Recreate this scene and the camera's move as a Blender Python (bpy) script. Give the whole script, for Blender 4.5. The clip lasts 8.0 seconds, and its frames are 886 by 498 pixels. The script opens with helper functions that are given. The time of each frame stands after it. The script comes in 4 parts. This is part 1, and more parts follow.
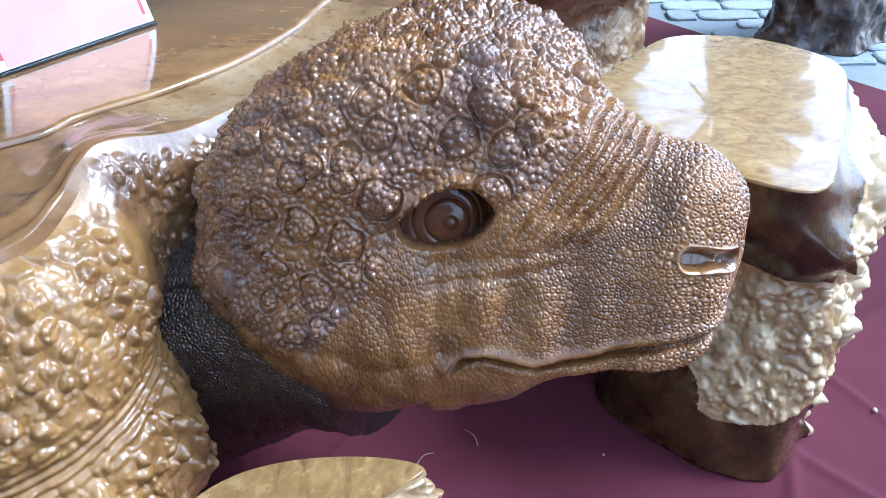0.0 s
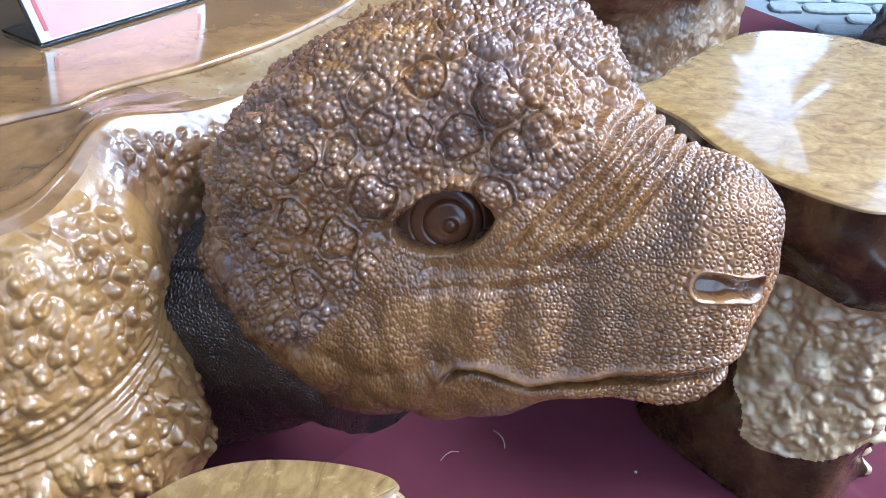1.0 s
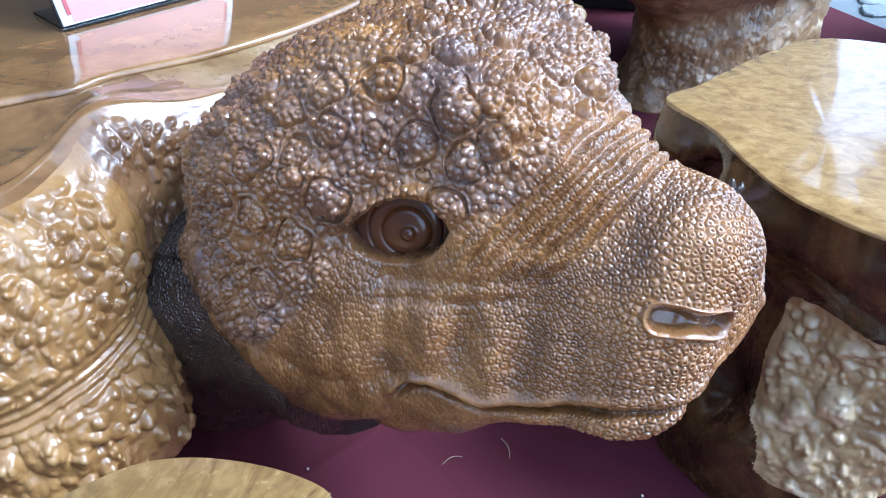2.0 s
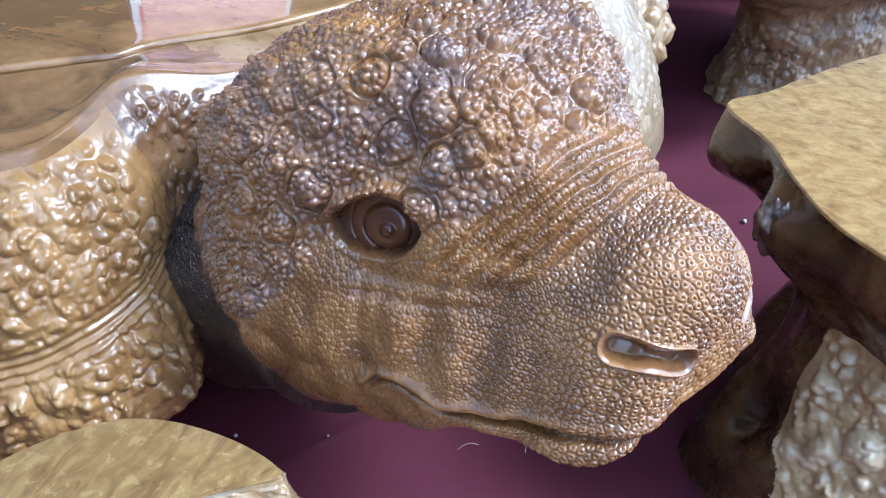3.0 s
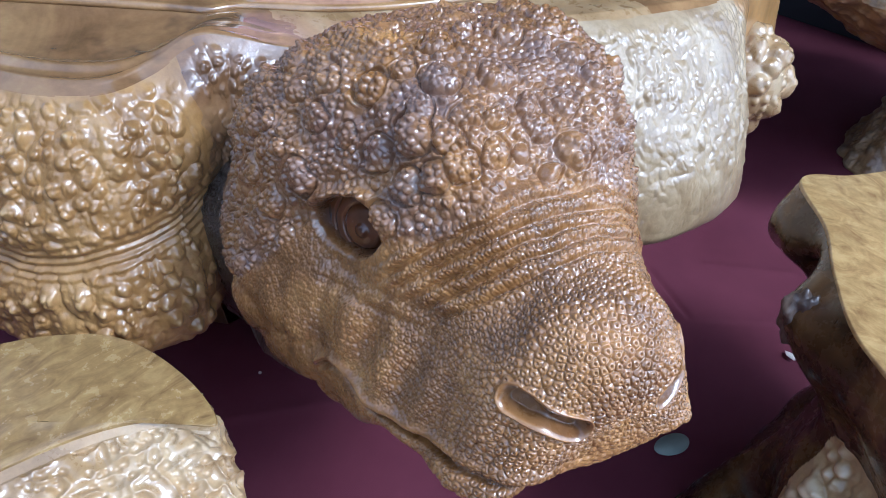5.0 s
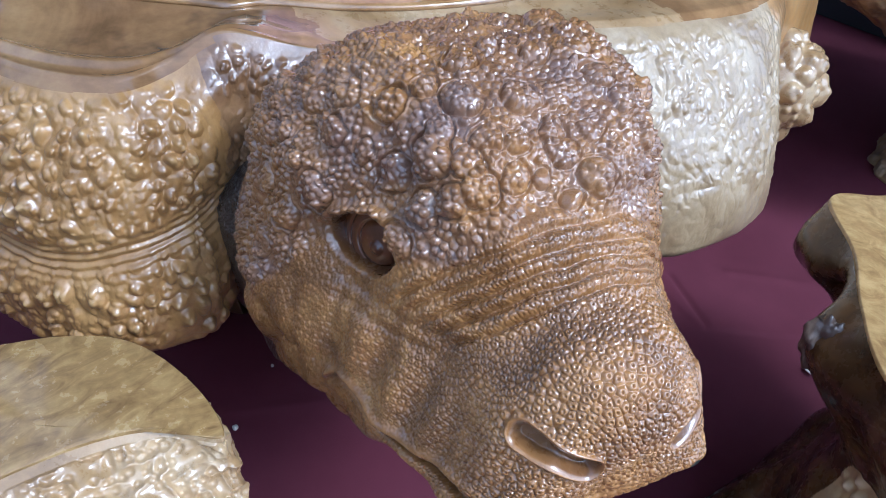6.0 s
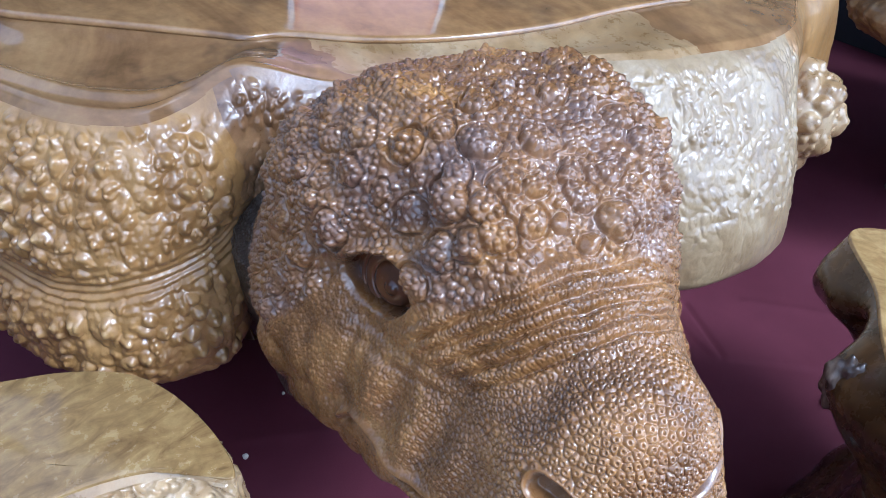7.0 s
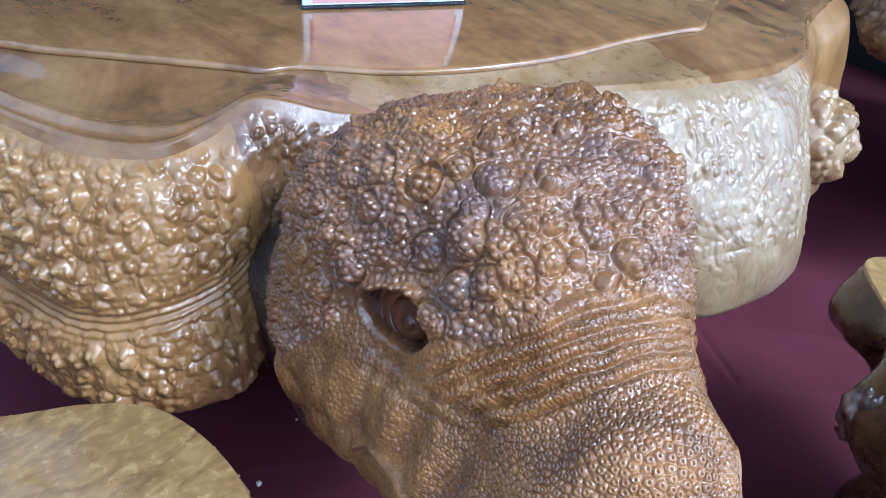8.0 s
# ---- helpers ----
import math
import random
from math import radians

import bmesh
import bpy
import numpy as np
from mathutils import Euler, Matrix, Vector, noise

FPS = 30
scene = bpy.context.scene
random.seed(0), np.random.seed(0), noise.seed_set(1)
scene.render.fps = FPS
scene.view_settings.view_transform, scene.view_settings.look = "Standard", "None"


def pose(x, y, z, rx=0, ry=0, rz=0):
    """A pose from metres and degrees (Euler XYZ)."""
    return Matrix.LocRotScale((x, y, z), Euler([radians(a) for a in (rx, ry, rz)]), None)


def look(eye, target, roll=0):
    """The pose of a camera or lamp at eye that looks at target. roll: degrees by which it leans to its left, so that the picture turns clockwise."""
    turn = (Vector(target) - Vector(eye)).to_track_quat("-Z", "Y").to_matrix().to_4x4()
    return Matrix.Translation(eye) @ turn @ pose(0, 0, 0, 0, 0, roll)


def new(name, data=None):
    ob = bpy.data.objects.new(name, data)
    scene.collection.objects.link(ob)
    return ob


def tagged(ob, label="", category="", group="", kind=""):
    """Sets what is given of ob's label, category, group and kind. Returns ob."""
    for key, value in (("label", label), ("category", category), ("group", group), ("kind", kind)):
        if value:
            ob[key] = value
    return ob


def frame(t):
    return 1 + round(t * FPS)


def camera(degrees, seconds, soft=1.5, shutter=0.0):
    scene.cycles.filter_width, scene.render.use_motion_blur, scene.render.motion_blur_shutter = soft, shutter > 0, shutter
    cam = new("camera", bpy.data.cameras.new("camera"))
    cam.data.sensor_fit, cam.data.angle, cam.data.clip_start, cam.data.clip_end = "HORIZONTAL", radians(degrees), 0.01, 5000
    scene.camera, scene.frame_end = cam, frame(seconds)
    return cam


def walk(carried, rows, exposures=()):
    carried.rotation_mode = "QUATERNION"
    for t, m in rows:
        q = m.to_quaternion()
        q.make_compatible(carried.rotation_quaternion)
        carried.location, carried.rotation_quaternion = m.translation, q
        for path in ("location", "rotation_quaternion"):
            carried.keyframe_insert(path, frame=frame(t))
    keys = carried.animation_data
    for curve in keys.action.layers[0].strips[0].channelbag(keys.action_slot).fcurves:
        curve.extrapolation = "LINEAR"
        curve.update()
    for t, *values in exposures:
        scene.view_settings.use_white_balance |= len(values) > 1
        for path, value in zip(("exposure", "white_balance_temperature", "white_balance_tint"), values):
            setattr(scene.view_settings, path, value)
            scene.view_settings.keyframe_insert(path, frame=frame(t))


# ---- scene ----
from mathutils.kdtree import KDTree

cam = camera(61.1, 8.0, soft=0.6)
PATH = [
    (0, (0.036, -0.046, 0.856), (-0.103, 1.617, -0.247), -1.9),
    (0.5, (0.063, -0.02, 0.853), (-0.19, 1.617, -0.268), -2.1),
    (1, (0.097, 0.0, 0.849), (-0.266, 1.605, -0.288), -2.2),
    (1.5, (0.135, 0.022, 0.844), (-0.326, 1.596, -0.299), -2.6),
    (2.8, (0.234, 0.084, 0.856), (-0.5, 1.515, -0.333), -2.2),
    (3, (0.247, 0.093, 0.859), (-0.535, 1.485, -0.346), -2.2),
    (3.5, (0.276, 0.112, 0.865), (-0.628, 1.41, -0.359), -2.6),
    (4, (0.304, 0.131, 0.874), (-0.672, 1.352, -0.373), -1.2),
    (4.2, (0.317, 0.138, 0.879), (-0.67, 1.358, -0.36), 0.2),
    (5.3, (0.343, 0.167, 0.902), (-0.691, 1.307, -0.375), 5.9),
    (5.5, (0.336, 0.172, 0.903), (-0.694, 1.299, -0.389), 6.6),
    (6, (0.323, 0.18, 0.913), (-0.717, 1.29, -0.386), 5.6),
    (6.5, (0.316, 0.187, 0.918), (-0.74, 1.296, -0.368), 5.6),
    (7, (0.308, 0.188, 0.922), (-0.774, 1.294, -0.345), 5.3),
    (7.5, (0.303, 0.188, 0.928), (-0.802, 1.304, -0.31), 5.0),
    (8, (0.301, 0.186, 0.934), (-0.823, 1.292, -0.296), 4.6),
]
walk(cam, [(t, look(eye, target, roll)) for t, eye, target, roll in PATH], exposures=[(0, 2.0, 4760, 5.5), (1.5, 2.0, 4700, 5.5), (3.5, 1.92, 4620, 7), (5.5, 1.58, 4660, 8), (8, 1.6, 4640, 8.5)])

# ---------------------------------------------------------------- light
world = bpy.data.worlds.new("sky")
scene.world = world
world.use_nodes = True
wn = world.node_tree.nodes
sky = wn.new("ShaderNodeTexSky")
sky.sky_type = "NISHITA"
sky.sun_disc = False
sky.sun_elevation = radians(51)
sky.sun_rotation = radians(75)
sky.dust_density = 2.0
wn["Background"].inputs["Strength"].default_value = 0.14
haze = wn.new("ShaderNodeHueSaturation")
haze.inputs["Saturation"].default_value = 0.5
world.node_tree.links.new(sky.outputs[0], haze.inputs["Color"])
world.node_tree.links.new(haze.outputs[0], wn["Background"].inputs["Color"])
sun_data = bpy.data.lights.new("sun", "SUN")
sun_data.energy, sun_data.angle, sun_data.color = 0.95, radians(15), (1.0, 0.97, 0.94)
sun = new("sun", sun_data)
sun.matrix_world = look((6, 1.6, 7.5), (0, 0, 0))


# ---------------------------------------------------------------- numeric helpers
def mix32(x):
    x = x.astype(np.uint64)
    x = (x ^ (x >> np.uint64(16))) * np.uint64(0x7FEB352D) & np.uint64(0xFFFFFFFF)
    x = (x ^ (x >> np.uint64(15))) * np.uint64(0x846CA68B) & np.uint64(0xFFFFFFFF)
    return x ^ (x >> np.uint64(16))


def rand3(ix, iy, iz, seed):
    h = (ix.astype(np.int64) * 73856093 ^ iy.astype(np.int64) * 19349663 ^ iz.astype(np.int64) * 83492791) + seed * 7919
    h = mix32(h & 0xFFFFFFFF)
    return h.astype(np.float64) / 4294967295.0


def soft_noise(p, size, seed=0):
    """Smooth value noise, -1 to 1, with features of that size."""
    q = p / size
    b = np.floor(q).astype(np.int64)
    f = q - b
    f = f * f * (3 - 2 * f)
    out = np.zeros(len(p))
    for dx in (0, 1):
        for dy in (0, 1):
            for dz in (0, 1):
                w = (f[:, 0] if dx else 1 - f[:, 0]) * (f[:, 1] if dy else 1 - f[:, 1]) * (f[:, 2] if dz else 1 - f[:, 2])
                out += w * rand3(b[:, 0] + dx, b[:, 1] + dy, b[:, 2] + dz, seed)
    return out * 2 - 1


def fractal(p, size, seed=0, octaves=3):
    return sum(soft_noise(p, size / 2 ** k, seed + k) / 2 ** k for k in range(octaves)) / 1.5


def warts(p, size, seed=0, keep=0.8, small=0.3, large=0.62):
    """Round bumps, one at most in each cell: the height in bump radii, and a random number of the bump that rules there."""
    q = p / size
    b = np.floor(q).astype(np.int64)
    best, which = np.zeros(len(p)), np.zeros(len(p))
    for dx in (-1, 0, 1):
        for dy in (-1, 0, 1):
            for dz in (-1, 0, 1):
                cx, cy, cz = b[:, 0] + dx, b[:, 1] + dy, b[:, 2] + dz
                jx, jy, jz = (rand3(cx, cy, cz, seed + k) for k in (1, 2, 3))
                r = small + (large - small) * rand3(cx, cy, cz, seed + 4)
                on = rand3(cx, cy, cz, seed + 5) < keep
                d2 = (q[:, 0] - cx - jx) ** 2 + (q[:, 1] - cy - jy) ** 2 + (q[:, 2] - cz - jz) ** 2
                k = np.clip(1 - d2 / r ** 2, 0, 1)
                h = np.where(on, 0.95 * r * k * (1.35 - 0.35 * k), 0)
                up = h > best
                best = np.where(up, h, best)
                which = np.where(up, jx, which)
    return best * size, which


def smoothstep(a, b, x):
    t = np.clip((x - a) / (b - a), 0, 1)
    return t * t * (3 - 2 * t)


def hermite(x, xs, ys):
    """A smooth curve through (xs, ys); ys may hold several columns."""
    xs, ys, x = np.asarray(xs, float), np.asarray(ys, float), np.asarray(x, float)
    slope = np.gradient(ys, xs, axis=0)
    i = np.clip(np.searchsorted(xs, x) - 1, 0, len(xs) - 2)
    h = xs[i + 1] - xs[i]
    t = np.clip((x - xs[i]) / h, 0, 1)
    if ys.ndim > 1:
        t, h = t[:, None], h[:, None]
    a, b = (1 + 2 * t) * (1 - t) ** 2, t * t * (3 - 2 * t)
    return a * ys[i] + b * ys[i + 1] + h * (t * (1 - t) ** 2 * slope[i] + t * t * (t - 1) * slope[i + 1])


def closed_curve(ctrl, counts):
    """A closed curve through the rows of ctrl, with counts[i] samples from row i to the next."""
    c = np.asarray(ctrl, float)
    n, out = len(c), []
    for i in range(n):
        p0, p1, p2, p3 = c[i - 1], c[i], c[(i + 1) % n], c[(i + 2) % n]
        t = (np.arange(counts[i]) / counts[i])[:, None]
        out.append(0.5 * (2 * p1 + (p2 - p0) * t + (2 * p0 - 5 * p1 + 4 * p2 - p3) * t ** 2 + (3 * p1 - p0 - 3 * p2 + p3) * t ** 3))
    return np.concatenate(out)


def grid_normals(g, ring=True):
    """Normals of a grid of points, rows x columns x 3; the columns run round."""
    du = np.gradient(g, axis=0)
    dv = (np.roll(g, -1, 1) - np.roll(g, 1, 1)) if ring else np.gradient(g, axis=1)
    n = np.cross(dv, du)
    return n / np.maximum(np.linalg.norm(n, axis=2, keepdims=True), 1e-9)


def blur_rows(a, times=1):
    for _ in range(times):
        a = (np.roll(a, 1, 1) + 2 * a + np.roll(a, -1, 1)) / 4
        a = np.concatenate([a[:1], (a[:-2] + 2 * a[1:-1] + a[2:]) / 4, a[-1:]])
    return a


def grid_mesh(name, g, cap_first=False, cap_last=False, ring=True):
    rows, cols = g.shape[:2]
    verts = g.reshape(-1, 3)
    idx = np.arange(rows * cols).reshape(rows, cols)
    nxt = np.roll(idx, -1, 1) if ring else idx
    a, b, c, d = (idx[:-1], nxt[:-1], nxt[1:], idx[1:]) if ring else (idx[:-1, :-1], idx[:-1, 1:], idx[1:, 1:], idx[1:, :-1])
    quads = np.stack([a, b, c, d], -1).reshape(-1, 4)
    extra, faces = [], []
    n = len(verts)
    for on, row, flip in ((cap_first, 0, True), (cap_last, rows - 1, False)):
        if on:
            extra.append(g[row].mean(0))
            k = n + len(extra) - 1
            for j in range(cols):
                i0, i1 = idx[row, j], idx[row, (j + 1) % cols]
                faces.append((i1, i0, k) if flip else (i0, i1, k))
    if extra:
        verts = np.concatenate([verts, np.array(extra)])
    me = bpy.data.meshes.new(name)
    me.vertices.add(len(verts))
    me.vertices.foreach_set("co", verts.astype(np.float32).ravel())
    loops = np.concatenate([quads.ravel(), np.array(faces, int).ravel()]) if faces else quads.ravel()
    me.loops.add(len(loops))
    me.loops.foreach_set("vertex_index", loops.astype(np.int32))
    starts = np.concatenate([np.arange(len(quads)) * 4, len(quads) * 4 + np.arange(len(faces)) * 3])
    me.polygons.add(len(starts))
    me.polygons.foreach_set("loop_start", starts.astype(np.int32))
    me.polygons.foreach_set("use_smooth", np.ones(len(starts), bool))
    me.update(calc_edges=True)
    return me


def scatter(cand, gap, rng, cell):
    """Points spread over a surface so that two stand about half the sum of their gaps apart: their indices."""
    order = list(range(len(cand)))
    rng.shuffle(order)
    at, room, grid, kept = cand.tolist(), gap.tolist(), {}, []
    for i in order:
        x, y, z = at[i]
        r = room[i]
        bx, by, bz = int(x // cell), int(y // cell), int(z // cell)
        free = True
        for kx in (bx, bx - 1, bx + 1):
            for ky in (by, by - 1, by + 1):
                for kz in (bz, bz - 1, bz + 1):
                    for ox, oy, oz, o in grid.get((kx, ky, kz), ()):
                        if (x - ox) ** 2 + (y - oy) ** 2 + (z - oz) ** 2 < (0.5 * (r + o)) ** 2:
                            free = False
                            break
                    if not free:
                        break
                if not free:
                    break
            if not free:
                break
        if free:
            grid.setdefault((bx, by, bz), []).append((x, y, z, r))
            kept.append(i)
    return kept


def nearest_two(points, p):
    """For each row of p the nearest of the points, and the distances to it and to the next one."""
    tree = KDTree(len(points))
    for i, c in enumerate(points.tolist()):
        tree.insert(c, i)
    tree.balance()
    which, d1, d2 = np.zeros(len(p), int), np.zeros(len(p)), np.zeros(len(p))
    for k, c in enumerate(p.tolist()):
        (_, i, a), (_, _, b) = tree.find_n(c, 2)
        which[k], d1[k], d2[k] = i, a, b
    return which, d1, d2


def mark(me, name, values):
    """Store one number for each vertex."""
    at = me.attributes.new(name, "FLOAT", "POINT")
    v = np.zeros(len(me.vertices), np.float32)
    v[:len(values)] = values
    at.data.foreach_set("value", v)


def mark_skin(me, g):
    """Flat coordinates in metres for the pattern of scales, seen from the side, from above or from the front, whichever the surface faces most."""
    p, n = g.reshape(-1, 3), np.abs(grid_normals(g)).reshape(-1, 3)
    n = n * np.array([1.0, 1.05, 1.0]) + 0.05 * soft_noise(p, 0.02, 301)[:, None] * np.array([1, -1, 1])
    top = np.argmax(n, 1)
    flat = np.where((top == 0)[:, None], p[:, [1, 2]] + 5.0, np.where((top == 1)[:, None], p[:, [0, 2]], p[:, [0, 1]] + 9.0))
    v = np.zeros((len(me.vertices), 3), np.float32)
    v[:len(p), :2] = flat
    me.attributes.new("skin", "FLOAT_VECTOR", "POINT").data.foreach_set("vector", v.ravel())


def link(name, me, material, parent=None, label=""):
    ob = new(name, me)
    me.materials.append(material)
    ob.parent = parent
    return tagged(ob, label)


def part(name, bm, material, parent, label="", smooth=True):
    me = bpy.data.meshes.new(name)
    bm.to_mesh(me)
    bm.free()
    for f in me.polygons:
        f.use_smooth = smooth
    return link(name, me, material, parent, label)


# ---------------------------------------------------------------- materials
def nodes_of(name):
    m = bpy.data.materials.new(name)
    m.use_nodes = True
    nt = m.node_tree
    return m, nt, nt.nodes["Principled BSDF"]


def node(nt, kind, **values):
    n = nt.nodes.new(kind)
    for k, v in values.items():
        n.inputs[k].default_value = v
    return n


def ramp(nt, source, stops):
    r = nt.nodes.new("ShaderNodeValToRGB")
    while len(r.color_ramp.elements) < len(stops):
        r.color_ramp.elements.new(0.5)
    for e, (at, col) in zip(r.color_ramp.elements, stops):
        e.position, e.color = at, (*col, 1)
    nt.links.new(source, r.inputs[0])
    return r


def wood(name, tones, grain=(6, 6, 40), detail=60.0, rough=0.3, coat=0.6, bump=0.0, cells=0.0, cell_depth=0.0, stains=None, bark=None, gloss=0.07, sheen=0.5, tips=None):
    """Varnished wood: broad tones, fine grain, and a pebbled skin of small cells where asked."""
    m, nt, b = nodes_of(name)
    lk = nt.links.new
    co = nt.nodes.new("ShaderNodeTexCoord")
    mp = node(nt, "ShaderNodeMapping", Scale=grain)
    lk(co.outputs["Object"], mp.inputs["Vector"])
    broad = node(nt, "ShaderNodeTexNoise", Scale=1.0, Detail=6.0, Roughness=0.62, Distortion=1.2)
    lk(mp.outputs[0], broad.inputs["Vector"])
    tone = ramp(nt, broad.outputs["Fac"], [(0.25 + 0.5 * i / (len(tones) - 1), c) for i, c in enumerate(tones)])
    fine = node(nt, "ShaderNodeTexNoise", Scale=detail, Detail=5.0, Roughness=0.7)
    lk(co.outputs["Object"], fine.inputs["Vector"])
    mul = nt.nodes.new("ShaderNodeMix")
    mul.data_type, mul.blend_type = "RGBA", "MULTIPLY"
    mul.inputs["Factor"].default_value = 0.5
    shade = ramp(nt, fine.outputs["Fac"], [(0.3, (0.55, 0.5, 0.45)), (0.65, (1.15, 1.12, 1.1))])
    lk(tone.outputs[0], mul.inputs["A"])
    lk(shade.outputs[0], mul.inputs["B"])
    colour = mul.outputs["Result"]
    if stains:
        big = node(nt, "ShaderNodeTexNoise", Scale=stains[1], Detail=4.0, Roughness=0.6)
        lk(co.outputs["Object"], big.inputs["Vector"])
        mask = ramp(nt, big.outputs["Fac"], [(stains[2], (0, 0, 0)), (stains[2] + 0.14, (1, 1, 1))])
        st = nt.nodes.new("ShaderNodeMix")
        st.data_type = "RGBA"
        lk(mask.outputs[0], st.inputs["Factor"])
        lk(colour, st.inputs["A"])
        st.inputs["B"].default_value = (*stains[0], 1)
        colour = st.outputs["Result"]
    if bark:
        rough_skin = nt.nodes.new("ShaderNodeAttribute")
        rough_skin.attribute_name = "bark"
        bk = nt.nodes.new("ShaderNodeMix")
        bk.data_type = "RGBA"
        lk(rough_skin.outputs["Fac"], bk.inputs["Factor"])
        lk(colour, bk.inputs["A"])
        bk.inputs["B"].default_value = (*bark, 1)
        # dark brown: polish in the eye sockets, painted shade in nostrils and mouth
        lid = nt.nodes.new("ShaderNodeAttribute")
        lid.attribute_name = "polish_shade"
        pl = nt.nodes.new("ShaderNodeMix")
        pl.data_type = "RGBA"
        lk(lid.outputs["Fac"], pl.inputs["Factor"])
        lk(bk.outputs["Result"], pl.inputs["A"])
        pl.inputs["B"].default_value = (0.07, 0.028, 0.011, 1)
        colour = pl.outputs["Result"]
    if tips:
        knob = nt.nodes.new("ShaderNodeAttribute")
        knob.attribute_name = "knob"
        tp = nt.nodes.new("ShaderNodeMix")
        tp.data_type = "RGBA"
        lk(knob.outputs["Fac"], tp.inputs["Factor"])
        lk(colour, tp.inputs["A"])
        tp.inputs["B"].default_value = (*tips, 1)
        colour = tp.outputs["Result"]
    lk(colour, b.inputs["Base Color"])
    rr = ramp(nt, fine.outputs["Fac"], [(0.3, (rough * 0.75,) * 3), (0.7, (rough * 1.3,) * 3)])
    lk(rr.outputs[0], b.inputs["Roughness"])
    b.inputs["Specular IOR Level"].default_value = sheen
    b.inputs["Coat Weight"].default_value = coat
    b.inputs["Coat Roughness"].default_value = gloss
    height = None
    if cells:
        flat = nt.nodes.new("ShaderNodeAttribute")
        flat.attribute_name = "skin"
        cell = node(nt, "ShaderNodeTexVoronoi", Scale=cells, Randomness=0.55)
        cell.feature, cell.voronoi_dimensions = "F1", "2D"
        lk(flat.outputs["Vector"], cell.inputs["Vector"])
        ring = ramp(nt, cell.outputs["Distance"], [(0.0, (0.2,) * 3), (0.15, (0.32,) * 3), (0.29, (0.95,) * 3), (0.40, (1.0,) * 3), (0.49, (0.65,) * 3), (0.62, (0.1,) * 3)])
        height = ring.outputs[0]
        bp = node(nt, "ShaderNodeBump", Strength=1.0, Distance=cell_depth)
        lk(height, bp.inputs["Height"])
        lk(bp.outputs[0], b.inputs["Normal"])
        lk(bp.outputs[0], b.inputs["Coat Normal"])
        skin = nt.nodes.new("ShaderNodeAttribute")
        skin.attribute_name = "scales"
        lk(skin.outputs["Fac"], bp.inputs["Strength"])
        if bump:
            bp2 = node(nt, "ShaderNodeBump", Strength=0.5, Distance=bump)
            lk(fine.outputs["Fac"], bp2.inputs["Height"])
            lk(bp2.outputs[0], bp.inputs["Normal"])
    elif bump:
        bp = node(nt, "ShaderNodeBump", Strength=0.6, Distance=bump)
        lk(fine.outputs["Fac"], bp.inputs["Height"])
        lk(bp.outputs[0], b.inputs["Normal"])
        lk(bp.outputs[0], b.inputs["Coat Normal"])
    return m


HEAD_WOOD = wood("carved_brown_wood", [(0.105, 0.047, 0.015), (0.265, 0.124, 0.036), (0.47, 0.243, 0.070)], grain=(14, 14, 14), detail=90,
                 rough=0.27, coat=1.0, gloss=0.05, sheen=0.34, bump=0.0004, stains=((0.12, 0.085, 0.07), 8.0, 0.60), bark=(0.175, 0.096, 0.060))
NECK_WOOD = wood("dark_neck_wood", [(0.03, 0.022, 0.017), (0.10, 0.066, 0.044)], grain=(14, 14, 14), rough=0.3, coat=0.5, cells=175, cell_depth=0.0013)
EYE_WOOD = wood("polished_eye_wood", [(0.07, 0.024, 0.008), (0.14, 0.05, 0.016)], rough=0.22, coat=0.6, gloss=0.04, sheen=0.3)
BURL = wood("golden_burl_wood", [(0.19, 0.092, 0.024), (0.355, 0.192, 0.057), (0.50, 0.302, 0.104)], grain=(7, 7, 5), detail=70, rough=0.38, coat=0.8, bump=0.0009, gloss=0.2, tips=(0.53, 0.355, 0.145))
PALE_BURL = wood("pale_burl_wood", [(0.20, 0.122, 0.05), (0.335, 0.238, 0.122), (0.42, 0.322, 0.19)], grain=(9, 9, 6), detail=80, rough=0.4, coat=0.6, bump=0.0012, gloss=0.17)
CREAM_BURL = wood("cream_burl_wood", [(0.24, 0.142, 0.052), (0.42, 0.285, 0.125), (0.56, 0.42, 0.22)], grain=(9, 9, 6), detail=80, rough=0.38, coat=0.7, bump=0.001, gloss=0.16, tips=(0.66, 0.52, 0.31))
TOP_WOOD = wood("polished_tabletop_wood", [(0.17, 0.088, 0.033), (0.33, 0.180, 0.066), (0.47, 0.28, 0.112)], grain=(3, 9, 9), detail=40, rough=0.14, coat=1.0, stains=((0.10, 0.055, 0.03), 4.0, 0.6))
SEAT_WOOD = wood("pale_seat_wood", [(0.22, 0.120, 0.040), (0.40, 0.250, 0.088), (0.54, 0.360, 0.135)], grain=(30, 44, 44), detail=60, rough=0.2, coat=0.8)
FLECKED_WOOD = wood("flecked_seat_wood", [(0.13, 0.072, 0.024), (0.27, 0.165, 0.056), (0.37, 0.245, 0.09)], grain=(70, 26, 44), detail=70, rough=0.24, coat=0.6)
STOOL_WOOD = wood("brown_stool_wood", [(0.012, 0.007, 0.004), (0.058, 0.028, 0.010), (0.20, 0.105, 0.036)], grain=(9, 9, 6), detail=50, rough=0.26, coat=0.5, sheen=0.35, bump=0.0006)
ROOT_WOOD = wood("rough_root_wood", [(0.07, 0.036, 0.015), (0.26, 0.155, 0.062), (0.44, 0.31, 0.14)], grain=(12, 12, 9), detail=50, rough=0.38, coat=0.4, bump=0.002, tips=(0.36, 0.27, 0.16))
